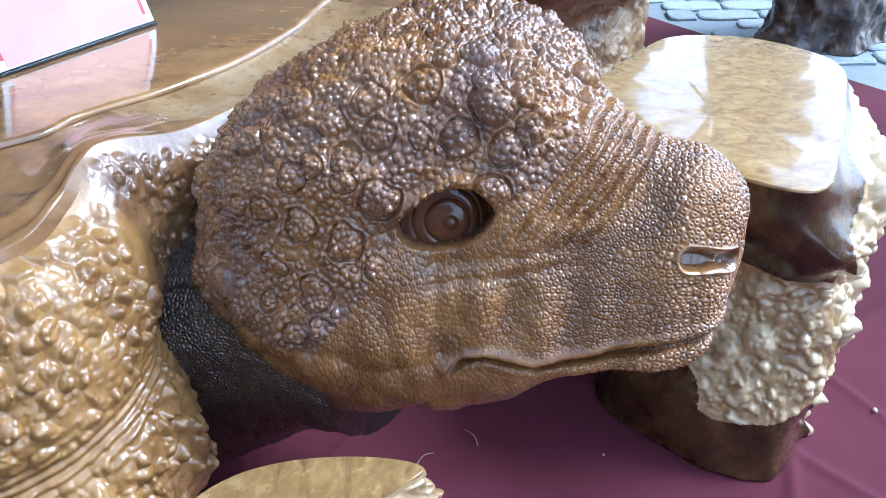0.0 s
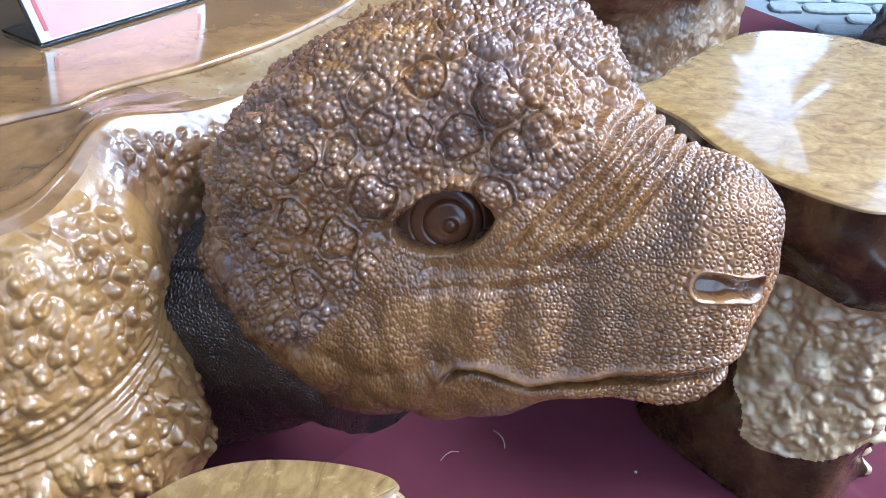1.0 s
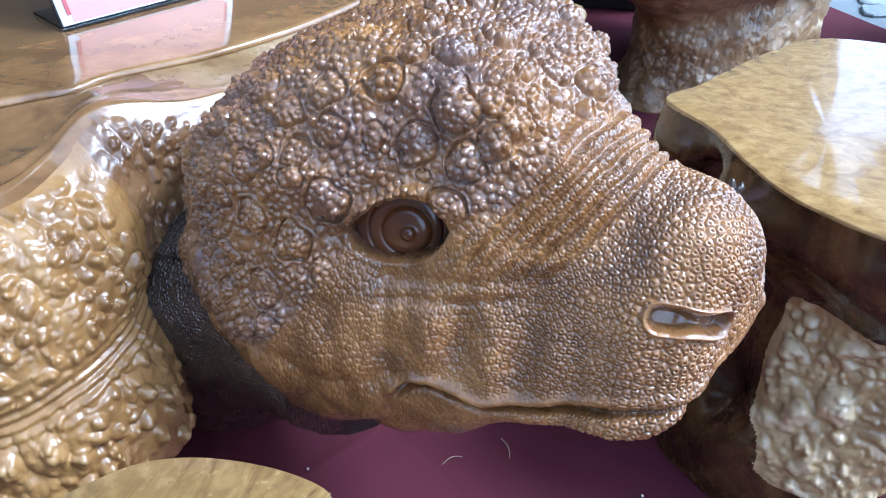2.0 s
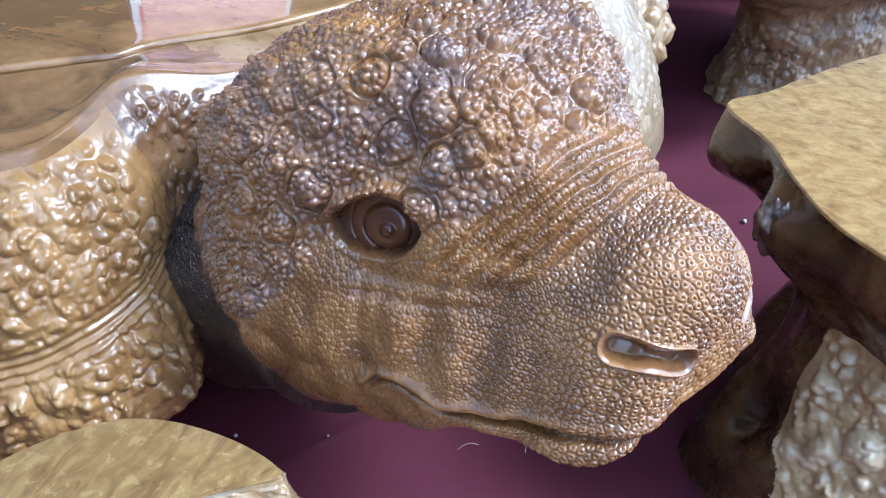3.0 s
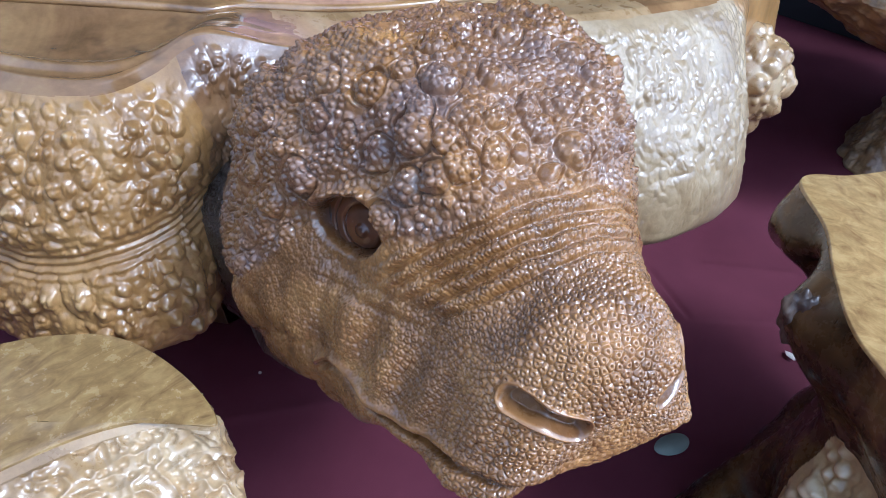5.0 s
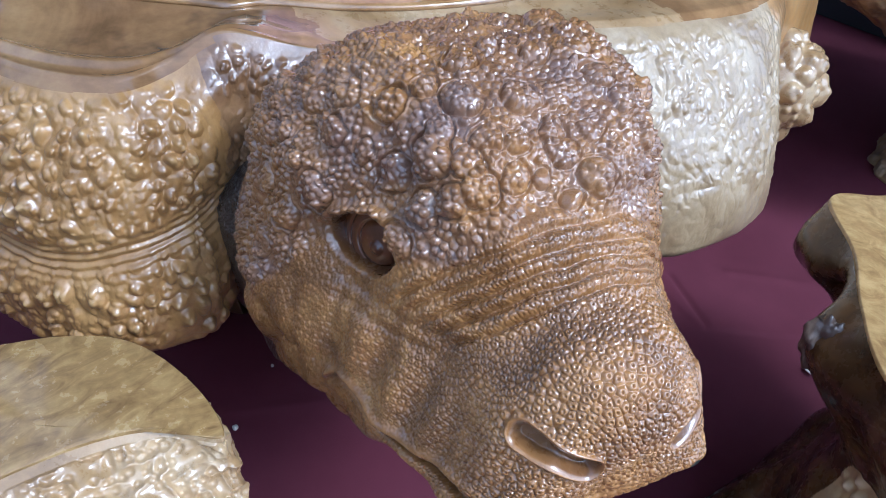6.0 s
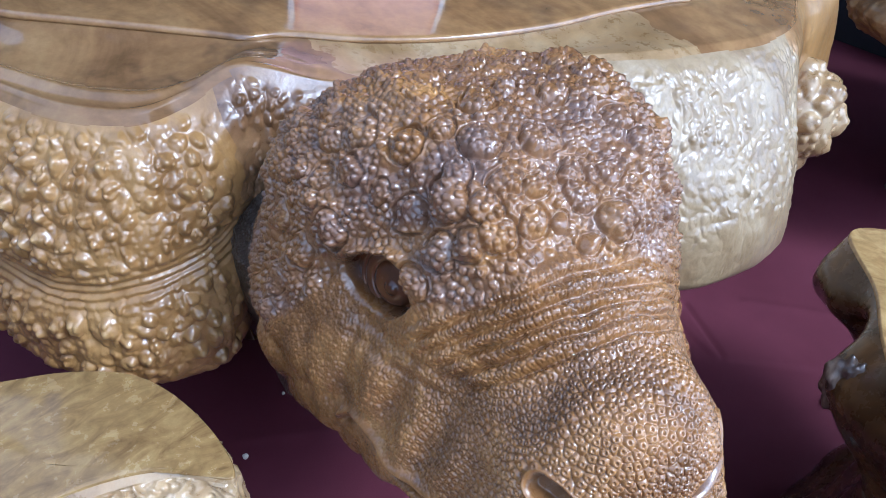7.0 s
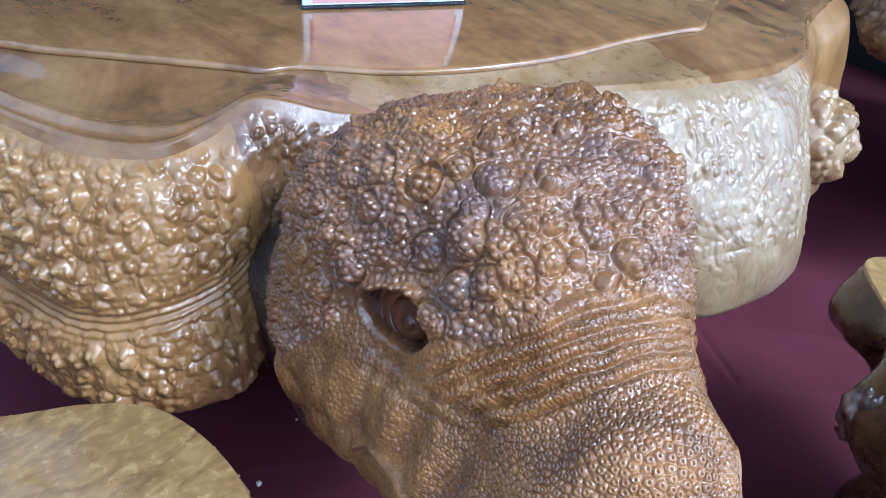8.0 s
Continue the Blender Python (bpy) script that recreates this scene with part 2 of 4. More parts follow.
DARK_ROOT = wood("dark_root_wood", [(0.02, 0.013, 0.01), (0.06, 0.038, 0.026), (0.3, 0.22, 0.15)], grain=(16, 16, 4), detail=50, rough=0.4, coat=0.3, bump=0.002)
STRIP_WOOD = wood("brown_burl_wood", [(0.11, 0.052, 0.02), (0.21, 0.108, 0.042), (0.31, 0.18, 0.075)], grain=(12, 12, 9), detail=70, rough=0.34, coat=0.8, bump=0.0008, gloss=0.15)
SHOULDER_WOOD = wood("polished_shoulder_wood", [(0.11, 0.058, 0.022), (0.25, 0.135, 0.052), (0.38, 0.225, 0.09)], grain=(5, 5, 9), detail=30, rough=0.2, coat=0.6, sheen=0.35, stains=((0.06, 0.034, 0.022), 8.0, 0.56))

EDGE_WOOD = wood("worn_golden_edge_wood", [(0.20, 0.115, 0.04), (0.36, 0.23, 0.10), (0.48, 0.36, 0.20)], grain=(10, 10, 14), detail=60, rough=0.3, coat=0.7, gloss=0.14, bump=0.0008)


def cloth():
    m, nt, b = nodes_of("maroon_carpet")
    lk = nt.links.new
    co = nt.nodes.new("ShaderNodeTexCoord")
    n1 = node(nt, "ShaderNodeTexNoise", Scale=3.0, Detail=5.0, Roughness=0.6)
    n2 = node(nt, "ShaderNodeTexNoise", Scale=900.0, Detail=3.0)
    for n in (n1, n2):
        lk(co.outputs["Object"], n.inputs["Vector"])
    r1 = ramp(nt, n1.outputs["Fac"], [(0.3, (0.076, 0.014, 0.023)), (0.7, (0.110, 0.025, 0.038))])
    lk(r1.outputs[0], b.inputs["Base Color"])
    b.inputs["Roughness"].default_value = 0.85
    b.inputs["Specular IOR Level"].default_value = 0.2
    bp = node(nt, "ShaderNodeBump", Strength=0.4, Distance=0.001)
    lk(n2.outputs["Fac"], bp.inputs["Height"])
    lk(bp.outputs[0], b.inputs["Normal"])
    return m


def plain(name, colour, rough=0.5):
    m, nt, b = nodes_of(name)
    co = nt.nodes.new("ShaderNodeTexCoord")
    n1 = node(nt, "ShaderNodeTexNoise", Scale=14.0, Detail=6.0)
    nt.links.new(co.outputs["Object"], n1.inputs["Vector"])
    r1 = ramp(nt, n1.outputs["Fac"], [(0.3, tuple(c * 0.85 for c in colour)), (0.7, colour)])
    nt.links.new(r1.outputs[0], b.inputs["Base Color"])
    b.inputs["Roughness"].default_value = rough
    return m


CARPET = cloth()
PAVING = plain("grey_paving", (0.24, 0.27, 0.285), 0.7)
CARD = plain("white_card", (0.8, 0.8, 0.8), 0.4)
PINK_INK = plain("pale_pink_ink", (0.82, 0.42, 0.36), 0.4)
RED_INK = plain("red_border_ink", (0.55, 0.12, 0.12), 0.4)
PLASTER = plain("plaster", (0.32, 0.30, 0.27), 0.8)
DARK_TRIM = plain("dark_trim", (0.03, 0.03, 0.03), 0.4)
# near-black that stands in for deep shade behind the table
BACK_SHADE = plain("back_shade_black", (0.012, 0.010, 0.012), 0.8)


def clear_plastic():
    m, nt, b = nodes_of("clear_acrylic")
    b.inputs["Base Color"].default_value = (0.9, 0.95, 1.0, 1)
    b.inputs["Roughness"].default_value = 0.05
    b.inputs["Transmission Weight"].default_value = 1.0
    b.inputs["IOR"].default_value = 1.49
    return m


ACRYLIC = clear_plastic()
UNSEEN_GREY = plain("unseen_grey", (0.13, 0.12, 0.11), 0.8)

# ---------------------------------------------------------------- ground
def slab(name, x0, y0, x1, y1, z0, z1, material, label, kind="structure"):
    bm = bmesh.new()
    bmesh.ops.create_cube(bm, size=1, matrix=Matrix.LocRotScale(((x0 + x1) / 2, (y0 + y1) / 2, (z0 + z1) / 2), None, (x1 - x0, y1 - y0, z1 - z0)))
    ob = part(name, bm, material, None, label, smooth=False)
    return tagged(ob, label, kind=kind)


GROUND = slab("ground", -60, -60, 60, 60, -0.2, -0.016, PAVING, "grey paved ground")


def ridge(x, y, a, b, width):
    """1 on the segment from a to b, falling off over that width."""
    dx, dy = b[0] - a[0], b[1] - a[1]
    t = np.clip(((x - a[0]) * dx + (y - a[1]) * dy) / (dx * dx + dy * dy), 0, 1)
    return np.exp(-((x - a[0] - t * dx) ** 2 + (y - a[1] - t * dy) ** 2) / width ** 2)


def make_carpet():
    xs = np.concatenate([np.linspace(-4.0, -0.62, 10)[:-1], np.linspace(-0.62, 0.9, 300)])
    ys = np.concatenate([np.linspace(-4.0, 0.2, 10)[:-1], np.linspace(0.2, 1.6, 270), np.linspace(1.6, 2.0, 20)[1:]])
    far = np.interp(ys, [-4.0, 0.2, 2.0], [3.2, 2.6, 1.25])
    gx, gy = np.meshgrid(xs, ys, indexing="ij")
    edge = np.concatenate([xs, np.linspace(0.0, 1.0, 60)[1:]])
    gx = np.concatenate([gx, 0.9 + (far[None] - 0.9) * np.linspace(0, 1, 60)[1:, None]])
    gy = np.concatenate([gy, np.repeat(ys[None], 59, 0)])
    p = np.column_stack([gx.ravel(), gy.ravel(), np.zeros(gx.size)])
    x, y = p[:, 0], p[:, 1]
    h = 0.0016 * fractal(p, 0.35, 201) + 0.0007 * fractal(p, 0.08, 205)
    # the edge of one cloth lying over the next, and creases
    seam = 1.17 + 0.9 * (x - 0.02) * (x > 0.02) - 0.25 * (x - 0.02) * (x <= 0.02)
    h += 0.003 * smoothstep(-0.004, 0.004, y - seam) * (x < 0.3)
    for a, b, w, up in (((-0.09, 1.245), (0.026, 1.184), 0.005, -0.004), ((0.433, 0.60), (0.468, 0.735), 0.010, 0.006), ((0.47, 0.73), (0.56, 0.64), 0.010, 0.004), ((0.57, 0.90), (0.66, 0.74), 0.010, 0.0035),
                        ((0.66, 0.74), (0.80, 0.70), 0.010, 0.003), ((-0.02, 1.34), (0.20, 1.52), 0.010, 0.0025), ((-0.34, 0.46), (-0.10, 0.86), 0.008, 0.0025), ((0.30, 0.62), (0.26, 0.45), 0.008, 0.003), ((0.62, 0.98), (0.95, 1.25), 0.012, 0.004)):
        h += up * ridge(x, y, a, b, w)
    p[:, 2] = np.minimum(h, 0.006) - 0.003
    g = p.reshape(*gx.shape, 3)
    ob = link("carpet", grid_mesh("carpet", g[:, ::-1], ring=False), CARPET, None)
    back = tagged(ob, "maroon cloth carpet with creases on the floor", "carpet", kind="structure")
    bm = bmesh.new()
    far_edge = [(-4.0, 1.99), (1.26, 1.99), (0.67, 2.78), (0.30, 3.3), (-4.0, 3.3)]
    top = [bm.verts.new((u, v, -0.003)) for u, v in far_edge]
    low = [bm.verts.new((u, v, -0.013)) for u, v in far_edge]
    bm.faces.new(top)
    for k in range(5):
        bm.faces.new((low[k], low[(k + 1) % 5], top[(k + 1) % 5], top[k]))
    tagged(part("carpet", bm, CARPET, None, smooth=False), "maroon cloth carpet with creases on the floor", "carpet", kind="structure")
    return back


make_carpet()

def two_woods(me, k, *others):
    """Give parts of a lofted grid other woods: k is 0 for the first, 1 for the next, and so on."""
    for other in others:
        me.materials.append(other)
    flags = np.floor(k[:-1] + 0.55).astype(np.int32).ravel()
    flags = np.concatenate([flags, np.zeros(len(me.polygons) - len(flags), np.int32)])
    me.polygons.foreach_set("material_index", flags)


# ---------------------------------------------------------------- the carved table
table = tagged(new("carved_table"), "varnished burl wood table carved as a tortoise with a warty head", "table")
# inner edge x, y of the top; outer rim x, y
EDGE = [
    (-0.95, 0.37, -0.97, 0.34), (-0.67, 0.325, -0.66, 0.30), (-0.57, 0.374, -0.50, 0.313), (-0.51, 0.428, -0.425, 0.335), (-0.450, 0.486, -0.365, 0.362),
    (-0.405, 0.528, -0.322, 0.405), (-0.374, 0.557, -0.314, 0.455), (-0.358, 0.597, -0.300, 0.512), (-0.296, 0.667, -0.255, 0.585), (-0.246, 0.757, -0.205, 0.69),
    (-0.213, 0.865, -0.165, 0.83), (-0.200, 0.965, -0.118, 0.92), (-0.18, 1.06, -0.095, 1.0), (-0.17, 1.10, -0.068, 1.10), (-0.20, 1.17, -0.075, 1.20),
    (-0.26, 1.30, -0.13, 1.32), (-0.40, 1.50, -0.25, 1.58), (-0.80, 1.60, -0.80, 1.70), (-1.15, 1.30, -1.25, 1.35), (-1.20, 0.70, -1.30, 0.65),
]
# height of the rim, how far the side bulges out, height of the underside
SIDE = [
    (0.555, 0.03, 0.30), (0.555, 0.04, 0.30), (0.556, 0.05, 0.27), (0.556, 0.06, 0.26), (0.557, 0.068, 0.255), (0.558, 0.07, 0.255), (0.566, 0.055, 0.255),
    (0.588, 0.015, 0.27), (0.570, 0.0, 0.30), (0.566, -0.005, 0.32), (0.566, 0.0, 0.32), (0.568, 0.105, 0.28), (0.564, 0.135, 0.28), (0.562, 0.11, 0.28),
    (0.558, 0.03, 0.26), (0.556, 0.03, 0.20), (0.55, 0.06, 0.25), (0.55, 0.05, 0.25), (0.55, 0.05, 0.25), (0.55, 0.05, 0.25),
]
COUNTS = [14, 24, 60, 90, 100, 100, 90, 80, 50, 50, 70, 100, 100, 90, 70, 40, 12, 8, 8, 8]


def make_table_body():
    e, sd = closed_curve(EDGE, COUNTS), closed_curve(SIDE, COUNTS)
    inner, outer = e[:, :2], e[:, 2:]
    tangent = np.roll(outer, -6, 0) - np.roll(outer, 6, 0)
    for _ in range(60):
        tangent = (np.roll(tangent, 1, 0) + tangent + np.roll(tangent, -1, 0)) / 3
    out = np.stack([tangent[:, 1], -tangent[:, 0]], 1)
    out /= np.linalg.norm(out, axis=1, keepdims=True)
    zo, bulge, zb = sd[:, 0], sd[:, 1], sd[:, 2]
    rows = []
    # the polished shoulder, with a double bead along its rim
    for t in np.linspace(0, 1, 40)[:-1]:
        xy = (inner - 0.012 * out) * (1 - t) + outer * t
        lobe = 1 - smoothstep(0.50, 0.57, xy[:, 1])
        bead = lobe * (0.0035 * (np.exp(-((t - 0.8) / 0.05) ** 2) + np.exp(-((t - 0.97) / 0.04) ** 2)) - 0.007 * np.sin(np.pi * min(1, t / 0.8)))
        bead = bead - (1 - lobe) * 0.003 * np.sin(np.pi * t)
        rows.append(np.column_stack([xy, 0.574 + (zo - 0.574) * t ** 1.5 + bead]))
    # the side, pinched in a band of folds on the near lobe
    for t in np.linspace(0, 1, 290):
        o = bulge * np.sin(np.pi / 2 * min(1, t * 1.15)) + 0.022 * np.sin(np.pi * min(1, t * 7) / 2) - 0.085 * max(0, (t - 0.84) / 0.16) ** 2.2
        rows.append(np.column_stack([outer + out * o[:, None], zo - (zo - zb) * (t - 0.012 * np.sin(np.pi * t))]))
    edge = rows[-1][:, :2]
    for t in np.linspace(0, 1, 20)[1:]:
        rows.append(np.column_stack([edge - out * (0.26 * t), zb + 0.02 * t - (zb + 0.02) * max(0, (t - 0.6) / 0.4) ** 2]))
    g = np.stack(rows)[:, ::-1]
    n = grid_normals(g)
    p = g.reshape(-1, 3)
    r = np.repeat(np.arange(len(g)), g.shape[1])
    r = np.where(r < 39, r, 39 + (r - 39) * 170 / 290)
    x, y, z = p.T
    near = 1 - smoothstep(0.5, 0.62, y)
    far = smoothstep(0.8, 0.9, y)
    bent = p + 0.009 * np.column_stack([fractal(p, 0.05, 3), fractal(p, 0.05, 4), fractal(p, 0.05, 5)])
    tall = bent * np.array([1, 1, 0.75])
    w1, k1 = warts(tall, 0.034, 21, keep=0.9, small=0.36, large=0.66)
    w2, k2 = warts(bent, 0.016, 31, keep=0.95, small=0.36, large=0.64)
    w3, k3 = warts(p, 0.0075, 41, keep=0.75)
    w4, k4 = warts(bent * np.array([1, 1, 0.55]), 0.013, 43, keep=0.95)
    groove = (1 - np.abs(soft_noise(bent * np.array([1, 1, 0.6]), 0.028, 45))) ** 4
    # knobs of the near lobe and of the strip beside the neck, single or in bunches
    coarse = 0.4 * w3
    crinkle = (1 - np.abs(soft_noise(bent * np.array([1, 1, 0.6]), 0.013, 50))) ** 3
    spot = np.flatnonzero((r >= 40) & (y < 0.86) & (x > -0.75))
    q = (bent * np.array([1, 1, 0.82]))[spot]
    rng = random.Random(8)
    gap = np.where(y[spot] > 0.475, 0.0105, 0.0155 + 0.006 * soft_noise(q, 0.05, 49)) + 0.002 * soft_noise(q, 0.02, 48)
    pick = np.array(rng.sample(range(len(spot)), min(60000, len(spot))))
    kept = pick[scatter(q[pick], gap[pick], rng, 0.024)]
    which, d1, d2 = nearest_two(q[kept], q)
    s = gap[kept][which]
    luck = rand3(which, which, which, 6)
    swell = np.clip(1 - (d1 / (0.56 * s)) ** 2, 0, 1) ** 0.8 * (0.35 + 0.65 * smoothstep(0.0, 0.3, (d2 - d1) / s)) * np.where(luck < 0.16, 0.12, 0.6 + 0.5 * luck)
    small = np.full(len(spot), 0.0078)
    tiny = pick[scatter(q[pick], small[pick], rng, 0.0078)]
    own, t1, t2 = nearest_two(q[tiny], q)
    nub = np.clip(1 - (t1 / 0.0044) ** 2, 0, 1) ** 0.8 * (rand3(own, own, own, 7) > 0.4)
    coarse[spot] = np.where(y[spot] > 0.475, 0.34, 0.44) * s * swell + 0.0030 * nub * (0.4 + 0.6 * smoothstep(0.1, 0.5, swell)) + 0.15 * w2[spot] + 0.35 * w3[spot] - 0.005 * groove[spot] - 0.0013 * crinkle[spot]
    coarse[spot] *= 1 - 0.65 * smoothstep(0.41, 0.46, y[spot]) * smoothstep(0.45, 0.40, z[spot])
    creases = (1 - np.abs(soft_noise(bent * np.array([1, 1, 0.45]), 0.0085, 46))) ** 2
    fine = (0.12 * w1 + 0.3 * w4 + 0.2 * w2 + 0.15 * w3 - 0.0019 * creases) * (0.35 + 0.65 * smoothstep(0.33, 0.42, z)) * (1 - 0.85 * smoothstep(1.15, 1.19, y + 0.02 * soft_noise(p, 0.04, 48)))
    strip = smoothstep(0.47, 0.52, y) * (1 - far)
    cheek = np.exp(-((y - 0.475) / 0.016) ** 2) * smoothstep(0.43, 0.48, z)
    knobs = coarse * (1 - far) * (1 - 0.2 * strip) * (1 - 0.85 * cheek) * (0.3 + 0.7 * smoothstep(0.26, 0.30, z)) + fine * far
    # folds
    band = z - (0.398 + 0.19 * (y - 0.29))
    fold = near * np.exp(-(band / 0.021) ** 2)
    ridges = np.sin((band + 0.004 * soft_noise(p, 0.04, 8)) * 2 * np.pi / 0.0085)
    on = smoothstep(42, 53, r + 4 * soft_noise(p, 0.03, 78)) * (1 - 0.9 * fold) * (1 - 0.85 * smoothstep(172, 200, r))
    bare = smoothstep(0.1, 0.5, soft_noise(p, 0.075, 77)) * 0.35
    d = fractal(p, 0.16, 11) * 0.011 * smoothstep(36, 66, r) + on * knobs * (1 - bare) - fold * (0.011 - 0.0016 * ridges)
    d += fractal(p, 0.09, 12) * 0.006 * (1 - smoothstep(26, 36, r)) * smoothstep(2, 10, r)
    g = g + n * d.reshape(g.shape[:2])[:, :, None]
    g[-1, :, 2] = 0.0
    me = grid_mesh("body", g, cap_last=True)
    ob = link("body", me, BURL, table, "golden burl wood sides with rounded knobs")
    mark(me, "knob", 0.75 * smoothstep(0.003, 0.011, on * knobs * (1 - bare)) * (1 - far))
    polished = 1 - smoothstep(38, 46, r + 1.0 * soft_noise(p, 0.05, 79))
    pale = smoothstep(-0.02, 0.02, y - 0.83 - 0.06 * fractal(p, 0.08, 80)) > 0.5
    pale = pale & (y < 1.18 + 0.03 * soft_noise(p, 0.05, 82))
    brown = (y > 0.478 + 0.025 * fractal(p, 0.05, 84) - 0.25 * np.maximum(0, 0.42 - z)) & (y < 0.85) & (x > -0.6)
    worn = (y > 0.615 + 0.03 * fractal(p, 0.05, 86)) & (y < 1.0 + 0.03 * fractal(p, 0.05, 87))
    two_woods(me, np.where((polished > 0.45) & ~(brown & (r > 39.2) & (y > 0.5)), np.where(worn, 4, 1), np.where(pale, 2, np.where(brown, 3, 0))).reshape(g.shape[:2]), SHOULDER_WOOD, PALE_BURL, STRIP_WOOD, EDGE_WOOD)
    return ob


make_table_body()


def make_knob():
    bm = bmesh.new()
    bmesh.ops.create_icosphere(bm, subdivisions=6, radius=1.0)
    q = np.array([v.co for v in bm.verts])
    p = np.array([-0.086, 1.385, 0.35]) + q * np.array([0.064, 0.075, 0.082])
    w1, _ = warts(p, 0.045, 241, keep=0.95, small=0.4, large=0.65)
    w2, _ = warts(p, 0.015, 251, keep=0.9)
    p += q * (0.7 * w1 + 0.6 * w2)[:, None]
    for v, c in zip(bm.verts, p):
        v.co = c
    part("knob", bm, EDGE_WOOD, table, "pale burl knob on the far corner")


make_knob()


def make_tabletop():
    inner = closed_curve(EDGE, [max(4, c // 4) for c in COUNTS])[:, :2]
    tangent = np.roll(inner, -2, 0) - np.roll(inner, 2, 0)
    out = np.stack([tangent[:, 1], -tangent[:, 0]], 1)
    out /= np.linalg.norm(out, axis=1, keepdims=True)
    rows = [np.column_stack([inner - 0.02 * out, np.full(len(inner), 0.556)])]
    for a in np.linspace(0, np.pi / 2, 7):
        rows.append(np.column_stack([inner - 0.006 * out * (1 - np.cos(a)), np.full(len(inner), 0.574 + 0.006 * np.sin(a))]))
    g = np.stack(rows)[::-1]
    return link("tabletop", grid_mesh("tabletop", g[::-1], cap_last=True), TOP_WOOD, table, "glossy flat tabletop with a live edge")


make_tabletop()

# ---------------------------------------------------------------- the head
HEAD_AT = pose(0.05, 0.555, 0.0, 0, 0, -20)
# along the head: bottom, half width of the chin, height and half width of the cheek, of the brow, half width of the crown, top
HEAD_U = [-0.26, -0.21, -0.15, -0.09, -0.04, 0.0, 0.04, 0.08, 0.12, 0.16, 0.19]
HEAD_SECTION = [
    (0.31, 0.09, 0.45, 0.158, 0.545, 0.125, 0.08, 0.574), (0.295, 0.10, 0.46, 0.174, 0.570, 0.150, 0.09, 0.620), (0.30, 0.12, 0.46, 0.190, 0.585, 0.166, 0.095, 0.654), (0.315, 0.13, 0.46, 0.192, 0.600, 0.157, 0.092, 0.673),
    (0.335, 0.12, 0.46, 0.172, 0.600, 0.137, 0.080, 0.677), (0.355, 0.11, 0.45, 0.154, 0.600, 0.112, 0.077, 0.668), (0.373, 0.10, 0.455, 0.140, 0.585, 0.10, 0.068, 0.647),
    (0.425, 0.09, 0.46, 0.128, 0.560, 0.08, 0.05, 0.613), (0.456, 0.086, 0.465, 0.108, 0.550, 0.075, 0.036, 0.595), (0.464, 0.090, 0.48, 0.097, 0.545, 0.073, 0.040, 0.589),
    (0.458, 0.084, 0.485, 0.086, 0.538, 0.062, 0.035, 0.585),
]
# the large warts of brow and crown: along, across, height, radius
WARTS = [
    (0.031, -0.103, 0.616, 0.0132), (0.046, -0.088, 0.627, 0.0123), (0.005, -0.110, 0.600, 0.0049), (0.053, -0.067, 0.638, 0.0138), (0.036, -0.071, 0.650, 0.0117), (0.023, -0.053, 0.656, 0.0101),
    (0.032, -0.033, 0.655, 0.0101), (0.050, -0.040, 0.640, 0.0117), (0.052, -0.021, 0.637, 0.0074), (0.017, -0.095, 0.648, 0.0172), (0.007, -0.081, 0.658, 0.0111), (-0.002, -0.111, 0.622, 0.0135),
    (-0.036, -0.103, 0.659, 0.0141), (-0.007, -0.058, 0.668, 0.0147), (0.002, -0.018, 0.672, 0.0154), (0.026, -0.004, 0.656, 0.0111), (0.043, -0.002, 0.648, 0.0123), (0.063, 0.017, 0.639, 0.0141),
    (0.030, 0.025, 0.655, 0.0108), (0.067, -0.005, 0.627, 0.0083), (-0.044, -0.044, 0.674, 0.0138), (-0.054, -0.018, 0.680, 0.0092), (-0.039, 0.013, 0.676, 0.0123), (-0.063, 0.056, 0.677, 0.0123),
    (0.035, 0.070, 0.639, 0.0117), (0.043, 0.077, 0.621, 0.0101), (0.074, 0.024, 0.615, 0.0086), (-0.072, -0.073, 0.671, 0.0117), (-0.028, -0.077, 0.671, 0.0111), (-0.009, 0.047, 0.670, 0.0129),
    (0.013, 0.059, 0.664, 0.0117), (-0.078, -0.159, 0.595, 0.0092), (-0.049, -0.156, 0.581, 0.0165), (-0.112, -0.173, 0.557, 0.0138), (-0.073, -0.172, 0.549, 0.0138), (-0.143, -0.176, 0.566, 0.0112),
    (-0.058, -0.134, 0.626, 0.0125), (-0.073, -0.120, 0.648, 0.0132), (-0.120, -0.165, 0.594, 0.0112), (-0.168, -0.174, 0.563, 0.0092), (-0.080, -0.148, 0.611, 0.0112), (-0.097, -0.136, 0.630, 0.0112),
    (-0.106, -0.154, 0.603, 0.0099),
]
SLANT = 0.09
EYE_TURN = (77, 0, 32)


